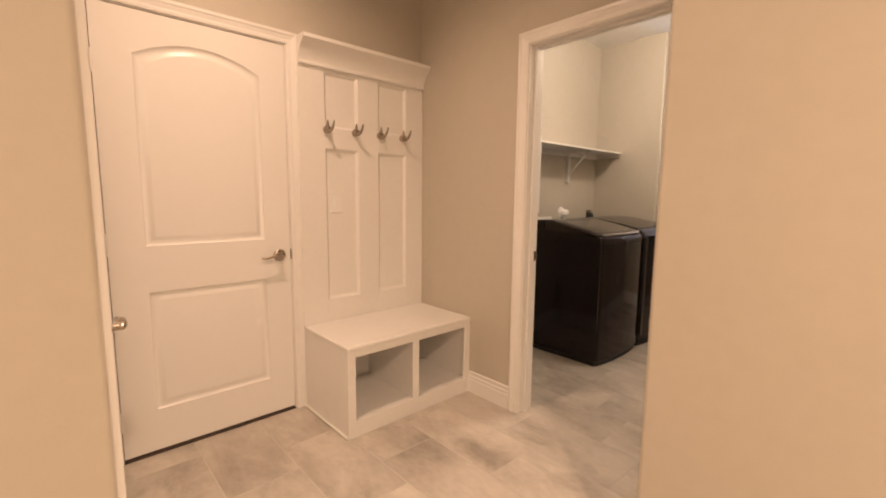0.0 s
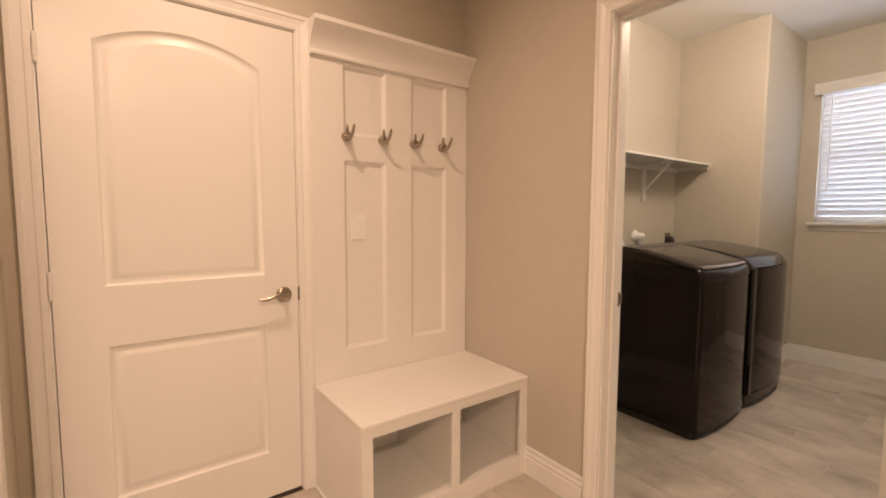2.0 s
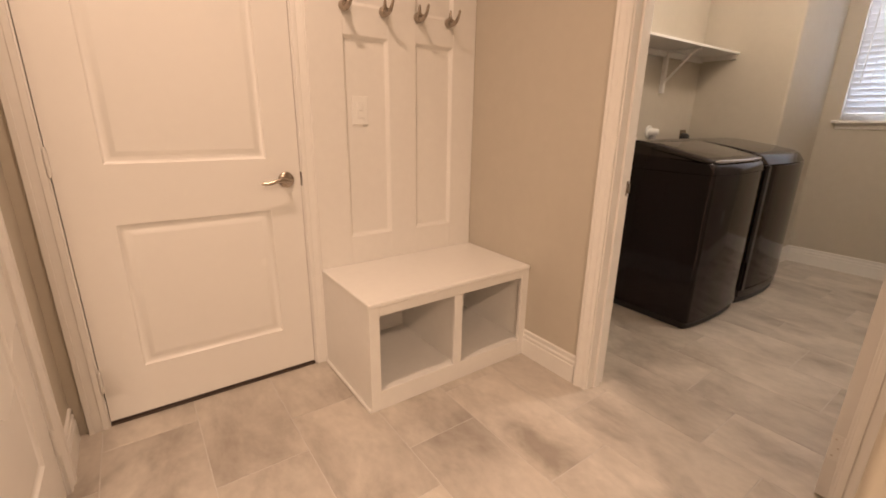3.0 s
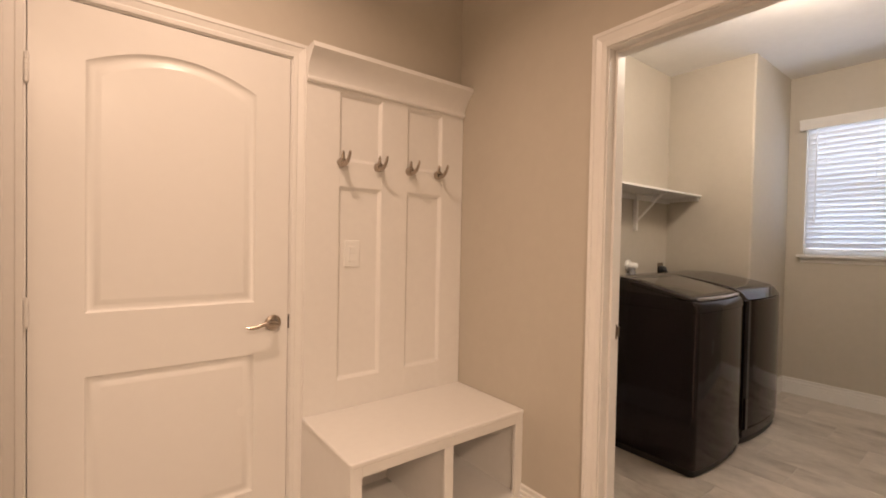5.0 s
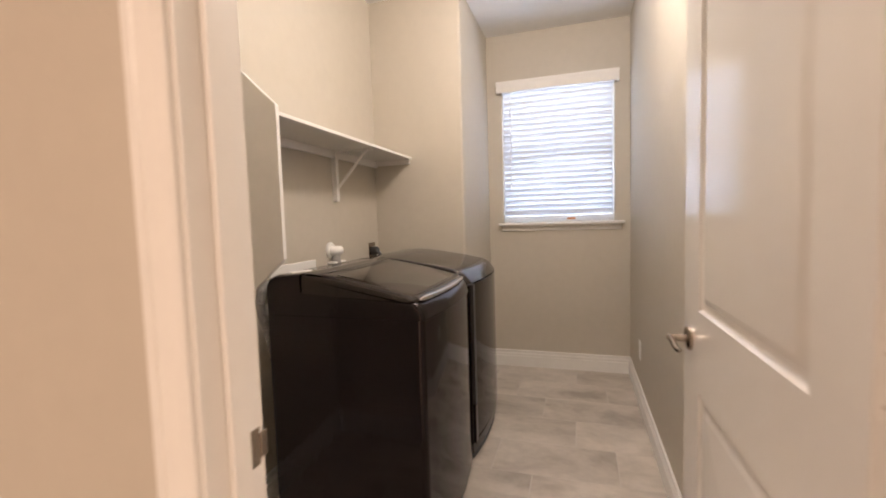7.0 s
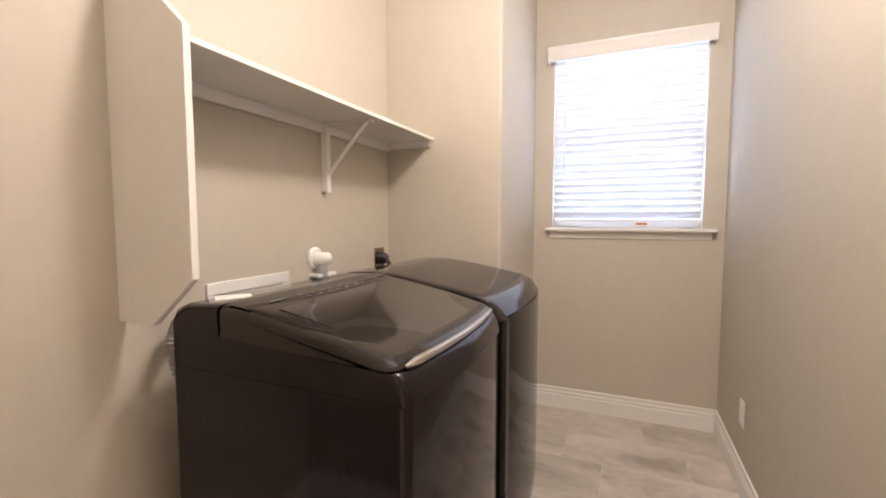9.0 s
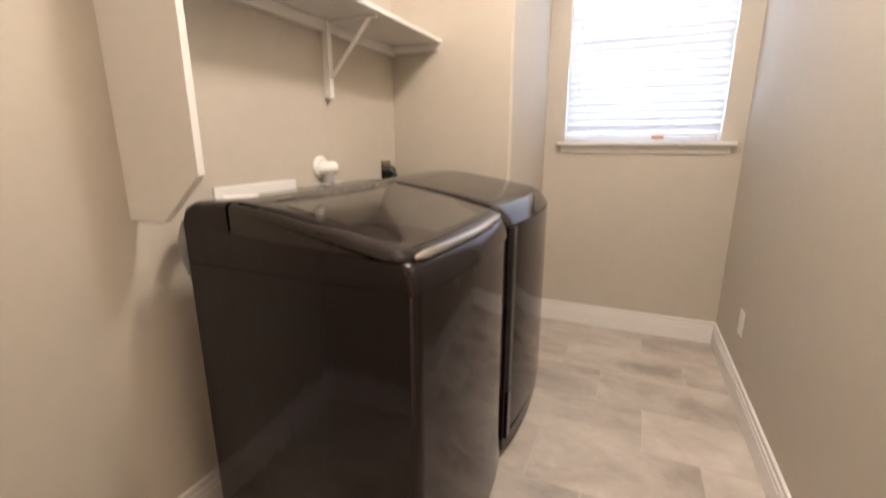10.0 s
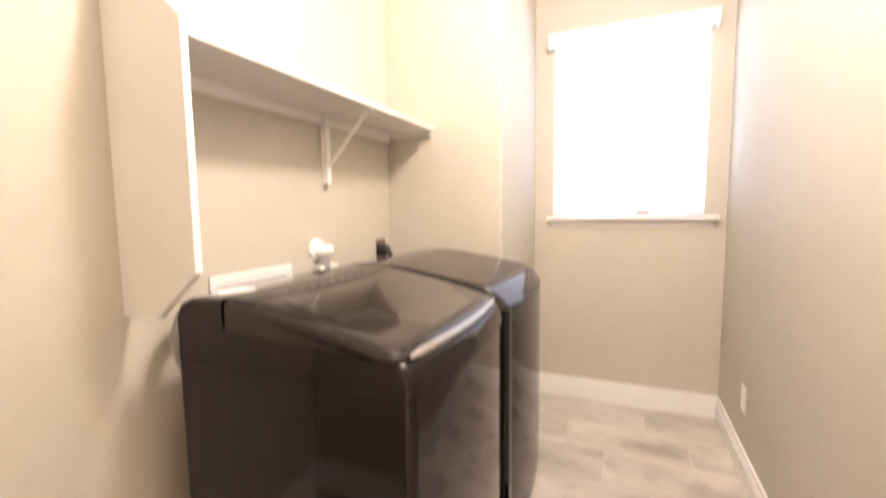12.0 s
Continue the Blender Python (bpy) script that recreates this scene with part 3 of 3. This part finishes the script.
def footprint(x0, x1, yf, yb, bow, r, inset=0.0, n=16):
    """Plan of a cabinet with a bowed front and rounded front corners."""
    pts = []
    c, hw = (x0 + x1) / 2, (x1 - x0) / 2

    def fy(x):
        return yf + bow * ((x - c) / hw) ** 2

    ya = fy(x0) + r
    for i in range(7):
        q = math.pi / 2 * i / 6
        pts.append((x0 + r - (r - inset) * math.cos(q), ya - (r - inset) * math.sin(q)))
    for i in range(1, n):
        x = x0 + r + (x1 - x0 - 2 * r) * i / n
        pts.append((x, fy(x) + inset + (fy(x0) - fy(x0 + r)) * abs(2 * i / n - 1) ** 6))
    for i in range(7):
        q = math.pi / 2 * (1 - i / 6)
        pts.append((x1 - r + (r - inset) * math.cos(q), ya - (r - inset) * math.sin(q)))
    pts += [(x1 - inset, yb - inset), (x0 + inset, yb - inset)]
    return pts


def cabinet(bm, x0, x1, yf, yb, bow, r, z0, z1, ease=0.003):
    loops = []
    for z, d in ((z0, ease), (z0 + ease, 0), (z1 - ease, 0), (z1, ease)):
        loops.append([(x, y, z) for x, y in footprint(x0, x1, yf, yb, bow, r, d)])
    return loft(bm, loops, True, True)


def swept(bm, x0, x1, profile, yf, yb, bow, r, n=22):
    """A profile of (y, z) carried across x from x0 to x1, its front bowed and its ends rounded over by r."""
    c, hw = (x0 + x1) / 2, (x1 - x0) / 2
    cy = sum(p[0] for p in profile) / len(profile)
    zlow = min(p[1] for p in profile)
    stations = [(x0 + r * (1 - math.cos(q)), 1 - math.sin(q)) for q in [math.pi / 2 * i / 5 for i in range(6)]]
    mid = [(x0 + r + (x1 - x0 - 2 * r) * i / n, 0.0) for i in range(1, n)]
    stations = stations + mid + [(x0 + x1 - x, k) for x, k in reversed(stations)]
    loops = []
    for x, k in stations:
        u = ((x - c) / hw) ** 2
        loop = []
        for y, z in profile:
            front = max(0.0, min(1.0, (yb - y) / (yb - yf)))
            yy = y + bow * u * front + k * r * (front > 0.8)
            zz = z - k * r * (0.85 if z > zlow + 0.012 else 0.0)
            loop.append((x, yy, max(zz, zlow)))
        loops.append(loop)
    return loft(bm, loops, True, True)


YF, YB, BOW = 1.103, 1.786, 0.026


def lid_z(y):
    ys = (1.135, 1.165, 1.215, 1.315, 1.465, 1.550, 1.620)
    zs = (0.977, 0.993, 1.004, 1.026, 1.053, 1.067, 1.071)
    return float(np.interp(y, ys, zs))


def bars(parent, name, mat, items, lift=0.0010):
    """Flat print on the sloped lid, one small mark a part: (x0, x1, y0, y1)."""
    for x0, x1, y0, y1 in items:
        bm = bmesh.new()
        bm.faces.new([bm.verts.new((x, y, lid_z(y) + lift)) for x, y in ((x0, y0), (x1, y0), (x1, y1), (x0, y1))])
        part(name, bm, mat, parent)


def sloped_pad(x0, x1, y0, y1, lift, r, rows=14):
    """A thin pad that follows the lid's slope, with rounded front corners."""
    bm = bmesh.new()
    c, hw = (x0 + x1) / 2, (x1 - x0) / 2
    grid = []
    for i in range(rows + 1):
        y = y0 + (y1 - y0) * i / rows
        d = max(0.0, r - (y - y0))
        trim = r - math.sqrt(max(r * r - d * d, 0)) if d > 0 else 0.0
        line = []
        for k in range(13):
            x = (x0 + trim) + (x1 - x0 - 2 * trim) * k / 12
            yy = y + BOW * ((x - c) / hw) ** 2 * (1 - i / rows)
            line.append(bm.verts.new((x, yy, lid_z(y) + lift)))
        grid.append(line)
    for a, b in zip(grid, grid[1:]):
        for k in range(12):
            bm.faces.new((a[k], a[k + 1], b[k + 1], b[k]))
    return bm


def washer(x0, x1):
    w = thing("washing_machine", ((x0 + x1) / 2, 1.45, 0), "glossy charcoal top-loading washing machine with a glass lid", "washing machine", "laundry machines")
    part("plinth", cabinet(bmesh.new(), x0 + 0.006, x1 - 0.006, YF + 0.012, YB - 0.02, BOW, 0.03, 0.001, 0.045), BLACK, w, smooth=True)
    part("body", cabinet(bmesh.new(), x0, x1, YF, YB, BOW, 0.026, 0.042, 0.9066, 0.002), SLATE, w, smooth=True)
    deck = [(YB, 0.907), (YB, 1.028), (YB - 0.012, 1.052), (YB - 0.045, 1.064), (1.628, 1.069), (1.624, 1.008), (1.151, 0.9715), (1.130, 0.966), (1.115, 0.947), (1.107, 0.928), (YF, 0.907)]
    part("top_deck", swept(bmesh.new(), x0, x1, deck, YF, YB, BOW, 0.020), SLATE, w, smooth=True)
    front = [(y, lid_z(y)) for y in (1.618, 1.575, 1.515, 1.465, 1.415, 1.365, 1.315, 1.265, 1.215, 1.185, 1.165, 1.150, 1.139)]
    lid_profile = [(1.618, 1.0135)] + front + [(1.136, 0.9725)]
    lid = part("lid", swept(bmesh.new(), x0 + 0.001, x1 - 0.001, lid_profile, YF, YB, BOW, 0.028), LIDFRAME, w, smooth=True)
    part("lid_glass", sloped_pad(x0 + 0.062, x1 - 0.045, 1.175, 1.506, 0.0006, 0.085), LIDGLASS, lid, "smoked glass lid window", smooth=True)
    part("control_panel", sloped_pad(x0 + 0.010, x1 - 0.010, 1.516, 1.612, 0.0005, 0.004), CONSOLE, lid, "glossy black control panel", smooth=True)
    # Bright trim along the lid's front edge, and the finger grip in it.
    c, hw = (x0 + x1) / 2, (x1 - x0) / 2
    bm = bmesh.new()
    line = [x0 + 0.035 + (x1 - x0 - 0.07) * i / 16 for i in range(17)]
    tube(bm, [(x, 1.1325 + BOW * ((x - c) / hw) ** 2, 0.9755) for x in line], [0.004] + [0.0105] * 15 + [0.004], 12)
    part("lid_trim", bm, CHROME, lid, "brushed dark metal trim on the lid edge", smooth=True)
    part("finger_grip", box(c + 0.095, c + 0.185, 1.1265, 1.141, 0.9685, 0.9775, 0.003, 2), BLACK, lid)
    marks = []
    for i in range(9):
        for k in range(2):
            xa = x0 + 0.185 + 0.043 * i + 0.012 * k
            marks.append((xa, xa + 0.018 + 0.006 * ((i * 7 + k * 3) % 3), 1.553 - 0.021 * k, 1.558 - 0.021 * k))
    bars(lid, "control_print", PRINT, marks)
    # Thin white rectangle, turned 38 degrees, lying on the back deck.
    bm = block(bmesh.new(), -0.044, 0.044, -0.032, 0.032, -0.0006, 0.0006)
    bm.transform(Matrix.Translation((x0 + 0.106, 1.698, 1.0672)) @ Matrix.Rotation(radians(-38), 4, "Z"))
    part("white_patch", bm, PATCH_WHITE, w, "flat white patch on the back deck")
    bars(lid, "brand_mark", PRINT, [(x0 + 0.085, x0 + 0.145, 1.551, 1.557)])
    return w


def dryer(x0, x1):
    d = thing("tumble_dryer", ((x0 + x1) / 2, 1.45, 0), "glossy charcoal tumble dryer beside the washing machine", "dryer", "laundry machines")
    part("plinth", cabinet(bmesh.new(), x0 + 0.006, x1 - 0.006, YF + 0.012, YB - 0.02, BOW, 0.03, 0.001, 0.045), BLACK, d, smooth=True)
    part("body", cabinet(bmesh.new(), x0, x1, YF + 0.020, YB, BOW, 0.03, 0.042, 0.932), SLATE, d, smooth=True)
    top = [(YB, 0.935), (YB, 1.030), (YB - 0.012, 1.053), (YB - 0.045, 1.064), (1.628, 1.070)] + [(y, lid_z(y) + 0.008 - 0.012 * (y - 1.185) / 0.43) for y in (1.565, 1.515, 1.465, 1.415, 1.365, 1.315, 1.265, 1.215, 1.185)] + [(1.160, 0.996), (1.137, 0.981), (1.121, 0.959), (YF, 0.935)]
    part("top_cover", swept(bmesh.new(), x0, x1, top, YF, YB, BOW, 0.013), LIDFRAME, d, smooth=True)
    door = part("door", cabinet(bmesh.new(), x0 + 0.056, x1 - 0.001, YF, YF + 0.060, BOW * 0.9, 0.022, 0.10, 0.928), SLATE, d, smooth=True)
    part("lower_panel", cabinet(bmesh.new(), x0, x1, YF + 0.002, YF + 0.060, BOW, 0.022, 0.043, 0.097), SLATE, d, smooth=True)
    part("side_strip", cabinet(bmesh.new(), x0, x0 + 0.012, YF + BOW - 0.002, YF + 0.070, 0.0, 0.005, 0.10, 0.928), SLATE, d, smooth=True)
    part("handle_recess", box(x0 + 0.014, x0 + 0.060, YF + 0.013, YF + 0.055, 0.30, 0.928, 0.004, 2), BLACK, door, "black vertical grip recess")
    part("strip_below_grip", box(x0 + 0.012, x0 + 0.056, YF + 0.012, YF + 0.05, 0.10, 0.30, 0.003, 2), SLATE, d)
    marks = []
    for i in range(8):
        xa = x0 + 0.18 + 0.045 * i
        marks.append((xa, xa + 0.02, 1.553, 1.558))
    bars(d, "control_print", PRINT, marks, -0.0010)
    return d


washer(2.831, 3.506)
dryer(3.515, 4.192)

# Hose that loops out behind the washer.
hose = thing("drain_hose", (2.93, 1.87, 0.60), "grey ribbed drain hose looping behind the washing machine", "hose")
bm = bmesh.new()
route = [(3.10, 1.935, 0.960), (3.03, 1.915, 0.990), (2.965, 1.895, 1.000), (2.912, 1.880, 0.985), (2.886, 1.870, 0.940), (2.892, 1.865, 0.880), (2.930, 1.860, 0.760), (2.960, 1.860, 0.600)]
knots = np.linspace(0, len(route) - 1, 110)
pts = [tuple(float(np.interp(q, range(len(route)), [p[k] for p in route])) for k in range(3)) for q in knots]
for turn in range(6):
    pts = [pts[0]] + [tuple((pts[i - 1][k] + pts[i][k] * 2 + pts[i + 1][k]) / 4 for k in range(3)) for i in range(1, len(pts) - 1)] + [pts[-1]]
tube(bm, pts, [0.0165 + 0.0040 * (i % 2) for i in range(len(pts))], 12)
part("corrugated_tube", bm, HOSE, hose, smooth=True)

# Supply box in the wall behind the washer.
sb = thing("washer_outlet_box", (3.24, 1.955, 1.0), "white plastic washing machine outlet box set in the wall", "outlet box")
part("flange_top", box(3.059, 3.419, 1.95, 1.9595, 1.028, 1.068, 0.002, 2), PLASTIC, sb)
part("flange_side", box(3.059, 3.089, 1.95, 1.9595, 0.86, 1.028, 0.002, 2), PLASTIC, sb)
part("flange_side", box(3.389, 3.419, 1.95, 1.9595, 0.86, 1.028, 0.002, 2), PLASTIC, sb)
part("flange_bottom", box(3.059, 3.419, 1.95, 1.9595, 0.83, 0.86, 0.002, 2), PLASTIC, sb)
part("inner_back", box(3.089, 3.389, 1.9565, 1.9595, 0.86, 1.028), PLASTIC, sb)

# Round white vent stub with an elbow.
vp = thing("dryer_vent_stub", (3.589, 1.955, 1.101), "white plastic vent pipe stub with a round wall plate", "vent pipe")
bm = bmesh.new()
tube(bm, [(3.575, 1.9595, 1.107), (3.575, 1.952, 1.107), (3.575, 1.945, 1.107)], [0.046, 0.046, 0.039], 28)
part("wall_plate", bm, PLASTIC, vp, smooth=True)
bm = bmesh.new()
tube(bm, [(3.575, 1.95, 1.101), (3.576, 1.934, 1.101), (3.581, 1.922, 1.103), (3.595, 1.914, 1.105), (3.609, 1.91, 1.106)], [0.030, 0.030, 0.029, 0.026, 0.024], 18)
part("elbow", bm, PLASTIC, vp, smooth=True)
# Black disc on the capped elbow end, in place of shade inside the pipe.
bm = bmesh.new()
tube(bm, [(3.608, 1.9103, 1.106), (3.6115, 1.9093, 1.1062)], 0.015, 16)
part("opening", bm, BLACK, vp, "black disc for the shaded inside of the pipe end", smooth=True)
bm = bmesh.new()
tube(bm, [(3.579, 1.926, 1.091), (3.579, 1.924, 1.071), (3.579, 1.922, 1.00), (3.579, 1.922, 0.90)], [0.020, 0.024, 0.026, 0.026], 16)
part("drop_pipe", bm, HOSE, vp, "grey drop pipe", smooth=True)
part("base_plate", box(3.535, 3.655, 1.905, 1.955, 1.030, 1.044, 0.003, 2), PLASTIC, vp)

# Dark dryer outlet with its plug.
ro = thing("dryer_outlet", (4.098, 1.955, 1.067), "dark dryer power outlet with a plugged-in black plug", "power outlet")
part("cover_plate", box(4.048, 4.138, 1.953, 1.9595, 1.012, 1.119, 0.002, 2), NICKEL, ro, "steel cover plate")
bm = bmesh.new()
tube(bm, [(4.093, 1.953, 1.062), (4.093, 1.922, 1.062), (4.094, 1.91, 1.057)], [0.032, 0.031, 0.022], 18)
tube(bm, [(4.094, 1.915, 1.057), (4.095, 1.895, 1.037), (4.096, 1.885, 0.95)], [0.014, 0.012, 0.010], 10)
part("plug", bm, BLACK, ro, "black plug with its cord", smooth=True)

# Outlet on the south wall.
so = thing("wall_outlet", (4.47, SL, 0.36), "white duplex wall outlet above the baseboard", "power outlet")
part("plate", box(4.432, 4.510, SL + 0.0005, SL + 0.0060, 0.302, 0.424, 0.0025, 2), PLASTIC, so)
for z in (0.335, 0.391):
    part("socket", box(4.454, 4.488, SL + 0.0060, SL + 0.0078, z - 0.014, z + 0.014, 0.001, 2), PLASTIC, so)

# ---- window ----
win = thing("window_1", (5.10, 0.80, WZ0), "white vinyl window with lowered horizontal blinds", "window", kind="structure")
fx0, fx1 = 5.085, 5.145
part("frame_side", box(fx0, fx1, WY0, WY0 + 0.022, WZ0, WZ1, 0.002, 1), PLASTIC, win)
part("frame_side", box(fx0, fx1, WY1 - 0.022, WY1, WZ0, WZ1, 0.002, 1), PLASTIC, win)
part("frame_head", box(fx0, fx1, WY0 + 0.022, WY1 - 0.022, WZ1 - 0.022, WZ1, 0.002, 1), PLASTIC, win)
part("frame_bottom", box(fx0, fx1, WY0 + 0.022, WY1 - 0.022, WZ0, WZ0 + 0.045, 0.002, 1), PLASTIC, win)
part("meeting_rail", box(fx0 + 0.008, fx1 - 0.008, WY0 + 0.022, WY1 - 0.022, 1.736, 1.766, 0.002, 1), PLASTIC, win)
for z0, z1 in ((WZ0 + 0.045, 1.736), (1.766, WZ1 - 0.022)):
    p = part("pane", box(5.112, 5.116, WY0 + 0.022, WY1 - 0.022, z0, z1), GLASS, win)
    p.visible_shadow = False
sill = thing("window_sill", (5.02, 0.80, 1.19), "white painted window sill with an apron", "window sill", kind="structure")
part("stool", box(4.985, 5.084, 0.265, 1.238, 1.193, 1.214, 0.005, 3), TRIM, sill)
APRON = [(0, 0), (0, 0.010), (0.012, 0.014), (0.028, 0.012), (0.036, 0.022), (0.046, 0.026), (0.046, 0)]
part("apron", run(APRON, (5.045, 0.286, 1.147), (5.045, 1.216, 1.147), (-1, 0, 0)), TRIM, sill, smooth=True)

blind = thing("window_blind", (5.05, 0.80, 1.23), "white faux-wood horizontal blind with closed slats", "window blind")
VAL = [(2.270, 0.0), (2.270, 0.010), (2.280, 0.016), (2.318, 0.018), (2.336, 0.026), (2.346, 0.032), (2.353, 0.032), (2.353, 0.0)]
part("valance", run(VAL, (5.0, 0.303, 0), (5.0, 1.236, 0), (-1, 0, 0)), TRIM, blind, smooth=True)
for y0, y1 in ((0.303, 0.312), (1.227, 1.236)):
    part("valance_return", box(5.0005, 5.045, y0, y1, 2.270, 2.353, 0.001, 1), TRIM, blind)
part("head_rail", box(5.012, 5.062, WY0 + 0.006, WY1 - 0.006, 2.272, 2.286), PLASTIC, blind)
BY0, BY1 = WY0 + 0.014, WY1 - 0.012
n_slat, pitch = 23, 0.0440
tilt = radians(127)
sl = bmesh.new()
prof = []
for i in range(9):
    q = i / 8 - 0.5
    prof.append((q * 0.054, 0.0022 * math.cos(q * math.pi)))
loops = []
for y in (BY0, BY1):
    top = [(u * math.cos(tilt) - v * math.sin(tilt), y, u * math.sin(tilt) + v * math.cos(tilt)) for u, v in prof]
    low = [(u * math.cos(tilt) - (v - 0.0026) * math.sin(tilt), y, u * math.sin(tilt) + (v - 0.0026) * math.cos(tilt)) for u, v in reversed(prof)]
    loops.append(top + low)
loft(sl, loops, True, True)
first = part("slat", sl, SLAT, blind, smooth=True)
first.location = (5.042, 0, 1.292)
for i in range(1, n_slat):
    o = first.copy()
    scene.collection.objects.link(o)
    o.location = (5.042, 0, 1.292 + pitch * i)
part("bottom_rail", box(5.028, 5.056, BY0, BY1, 1.250, 1.268, 0.003, 2), SLAT, blind)
for y in (0.46, 0.765, 1.07):
    part("ladder_cord", rod((5.0255, y, 1.255), (5.0255, y, 2.272), 0.0009, 6), PLASTIC, blind)
part("tilt_wand", rod((5.018, 1.128, 1.48), (5.020, 1.128, 2.27), 0.0035, 10), PLASTIC, blind, "clear plastic tilt wand", smooth=True)
part("sticker", box(5.0838, 5.0852, 0.628, 0.693, 1.232, 1.248, 0.0004, 1), ORANGE, win, "small orange sticker on the window frame")

# ---- floor tiles ----
TW, TL, GAP = 0.31, 0.61, 0.004
SIZES = {}


def tile_mesh(w, l):
    """One bevelled tile of w by l metres, shared by all tiles of that size."""
    key = (round(w, 3), round(l, 3))
    if key not in SIZES:
        bm = box(-(w - GAP) / 2, (w - GAP) / 2, -(l - GAP) / 2, (l - GAP) / 2, -0.010, 0.0)
        top_edges = [e for e in bm.edges if all(v.co.z > -0.001 for v in e.verts)]
        bmesh.ops.bevel(bm, geom=top_edges, offset=0.0008, segments=1, affect="EDGES")
        bmesh.ops.recalc_face_normals(bm, faces=bm.faces)
        me = bpy.data.meshes.new("tile")
        bm.to_mesh(me)
        bm.free()
        me.materials.append(TILE)
        SIZES[key] = me
    return SIZES[key]


# Whole tiles in the rooms, cut where they run under the walls.
col = -14
while 2.56 + TW * col < 5.08:
    start = 0.425 + 0.203 * (col % 3)
    for row in range(-10, 4):
        xa, xb = 2.56 + TW * col, 2.56 + TW * (col + 1)
        ya, yb = start + TL * row, start + TL * (row + 1)
        north, south = (ya + yb) / 2 > 0.80, (ya + yb) / 2 < 0.10
        xa = max(xa, -0.05 if north else -1.75)
        xb = min(xb, 1.29 if south else 5.09)
        ya = max(ya, YS - 0.05 if xa < 1.24 else 0.11)
        yb = min(yb, 2.05 if xb > 0.0 else 0.82)
        if xb - xa < 0.03 or yb - ya < 0.03:
            continue
        o = new("tile", tile_mesh(xb - xa, yb - ya))
        o.location = ((xa + xb) / 2, (ya + yb) / 2, 0)
        if (col * 5 + row * 3) % 2:
            o.rotation_euler = (0, 0, math.pi)
        o.parent = floor
    col += 1
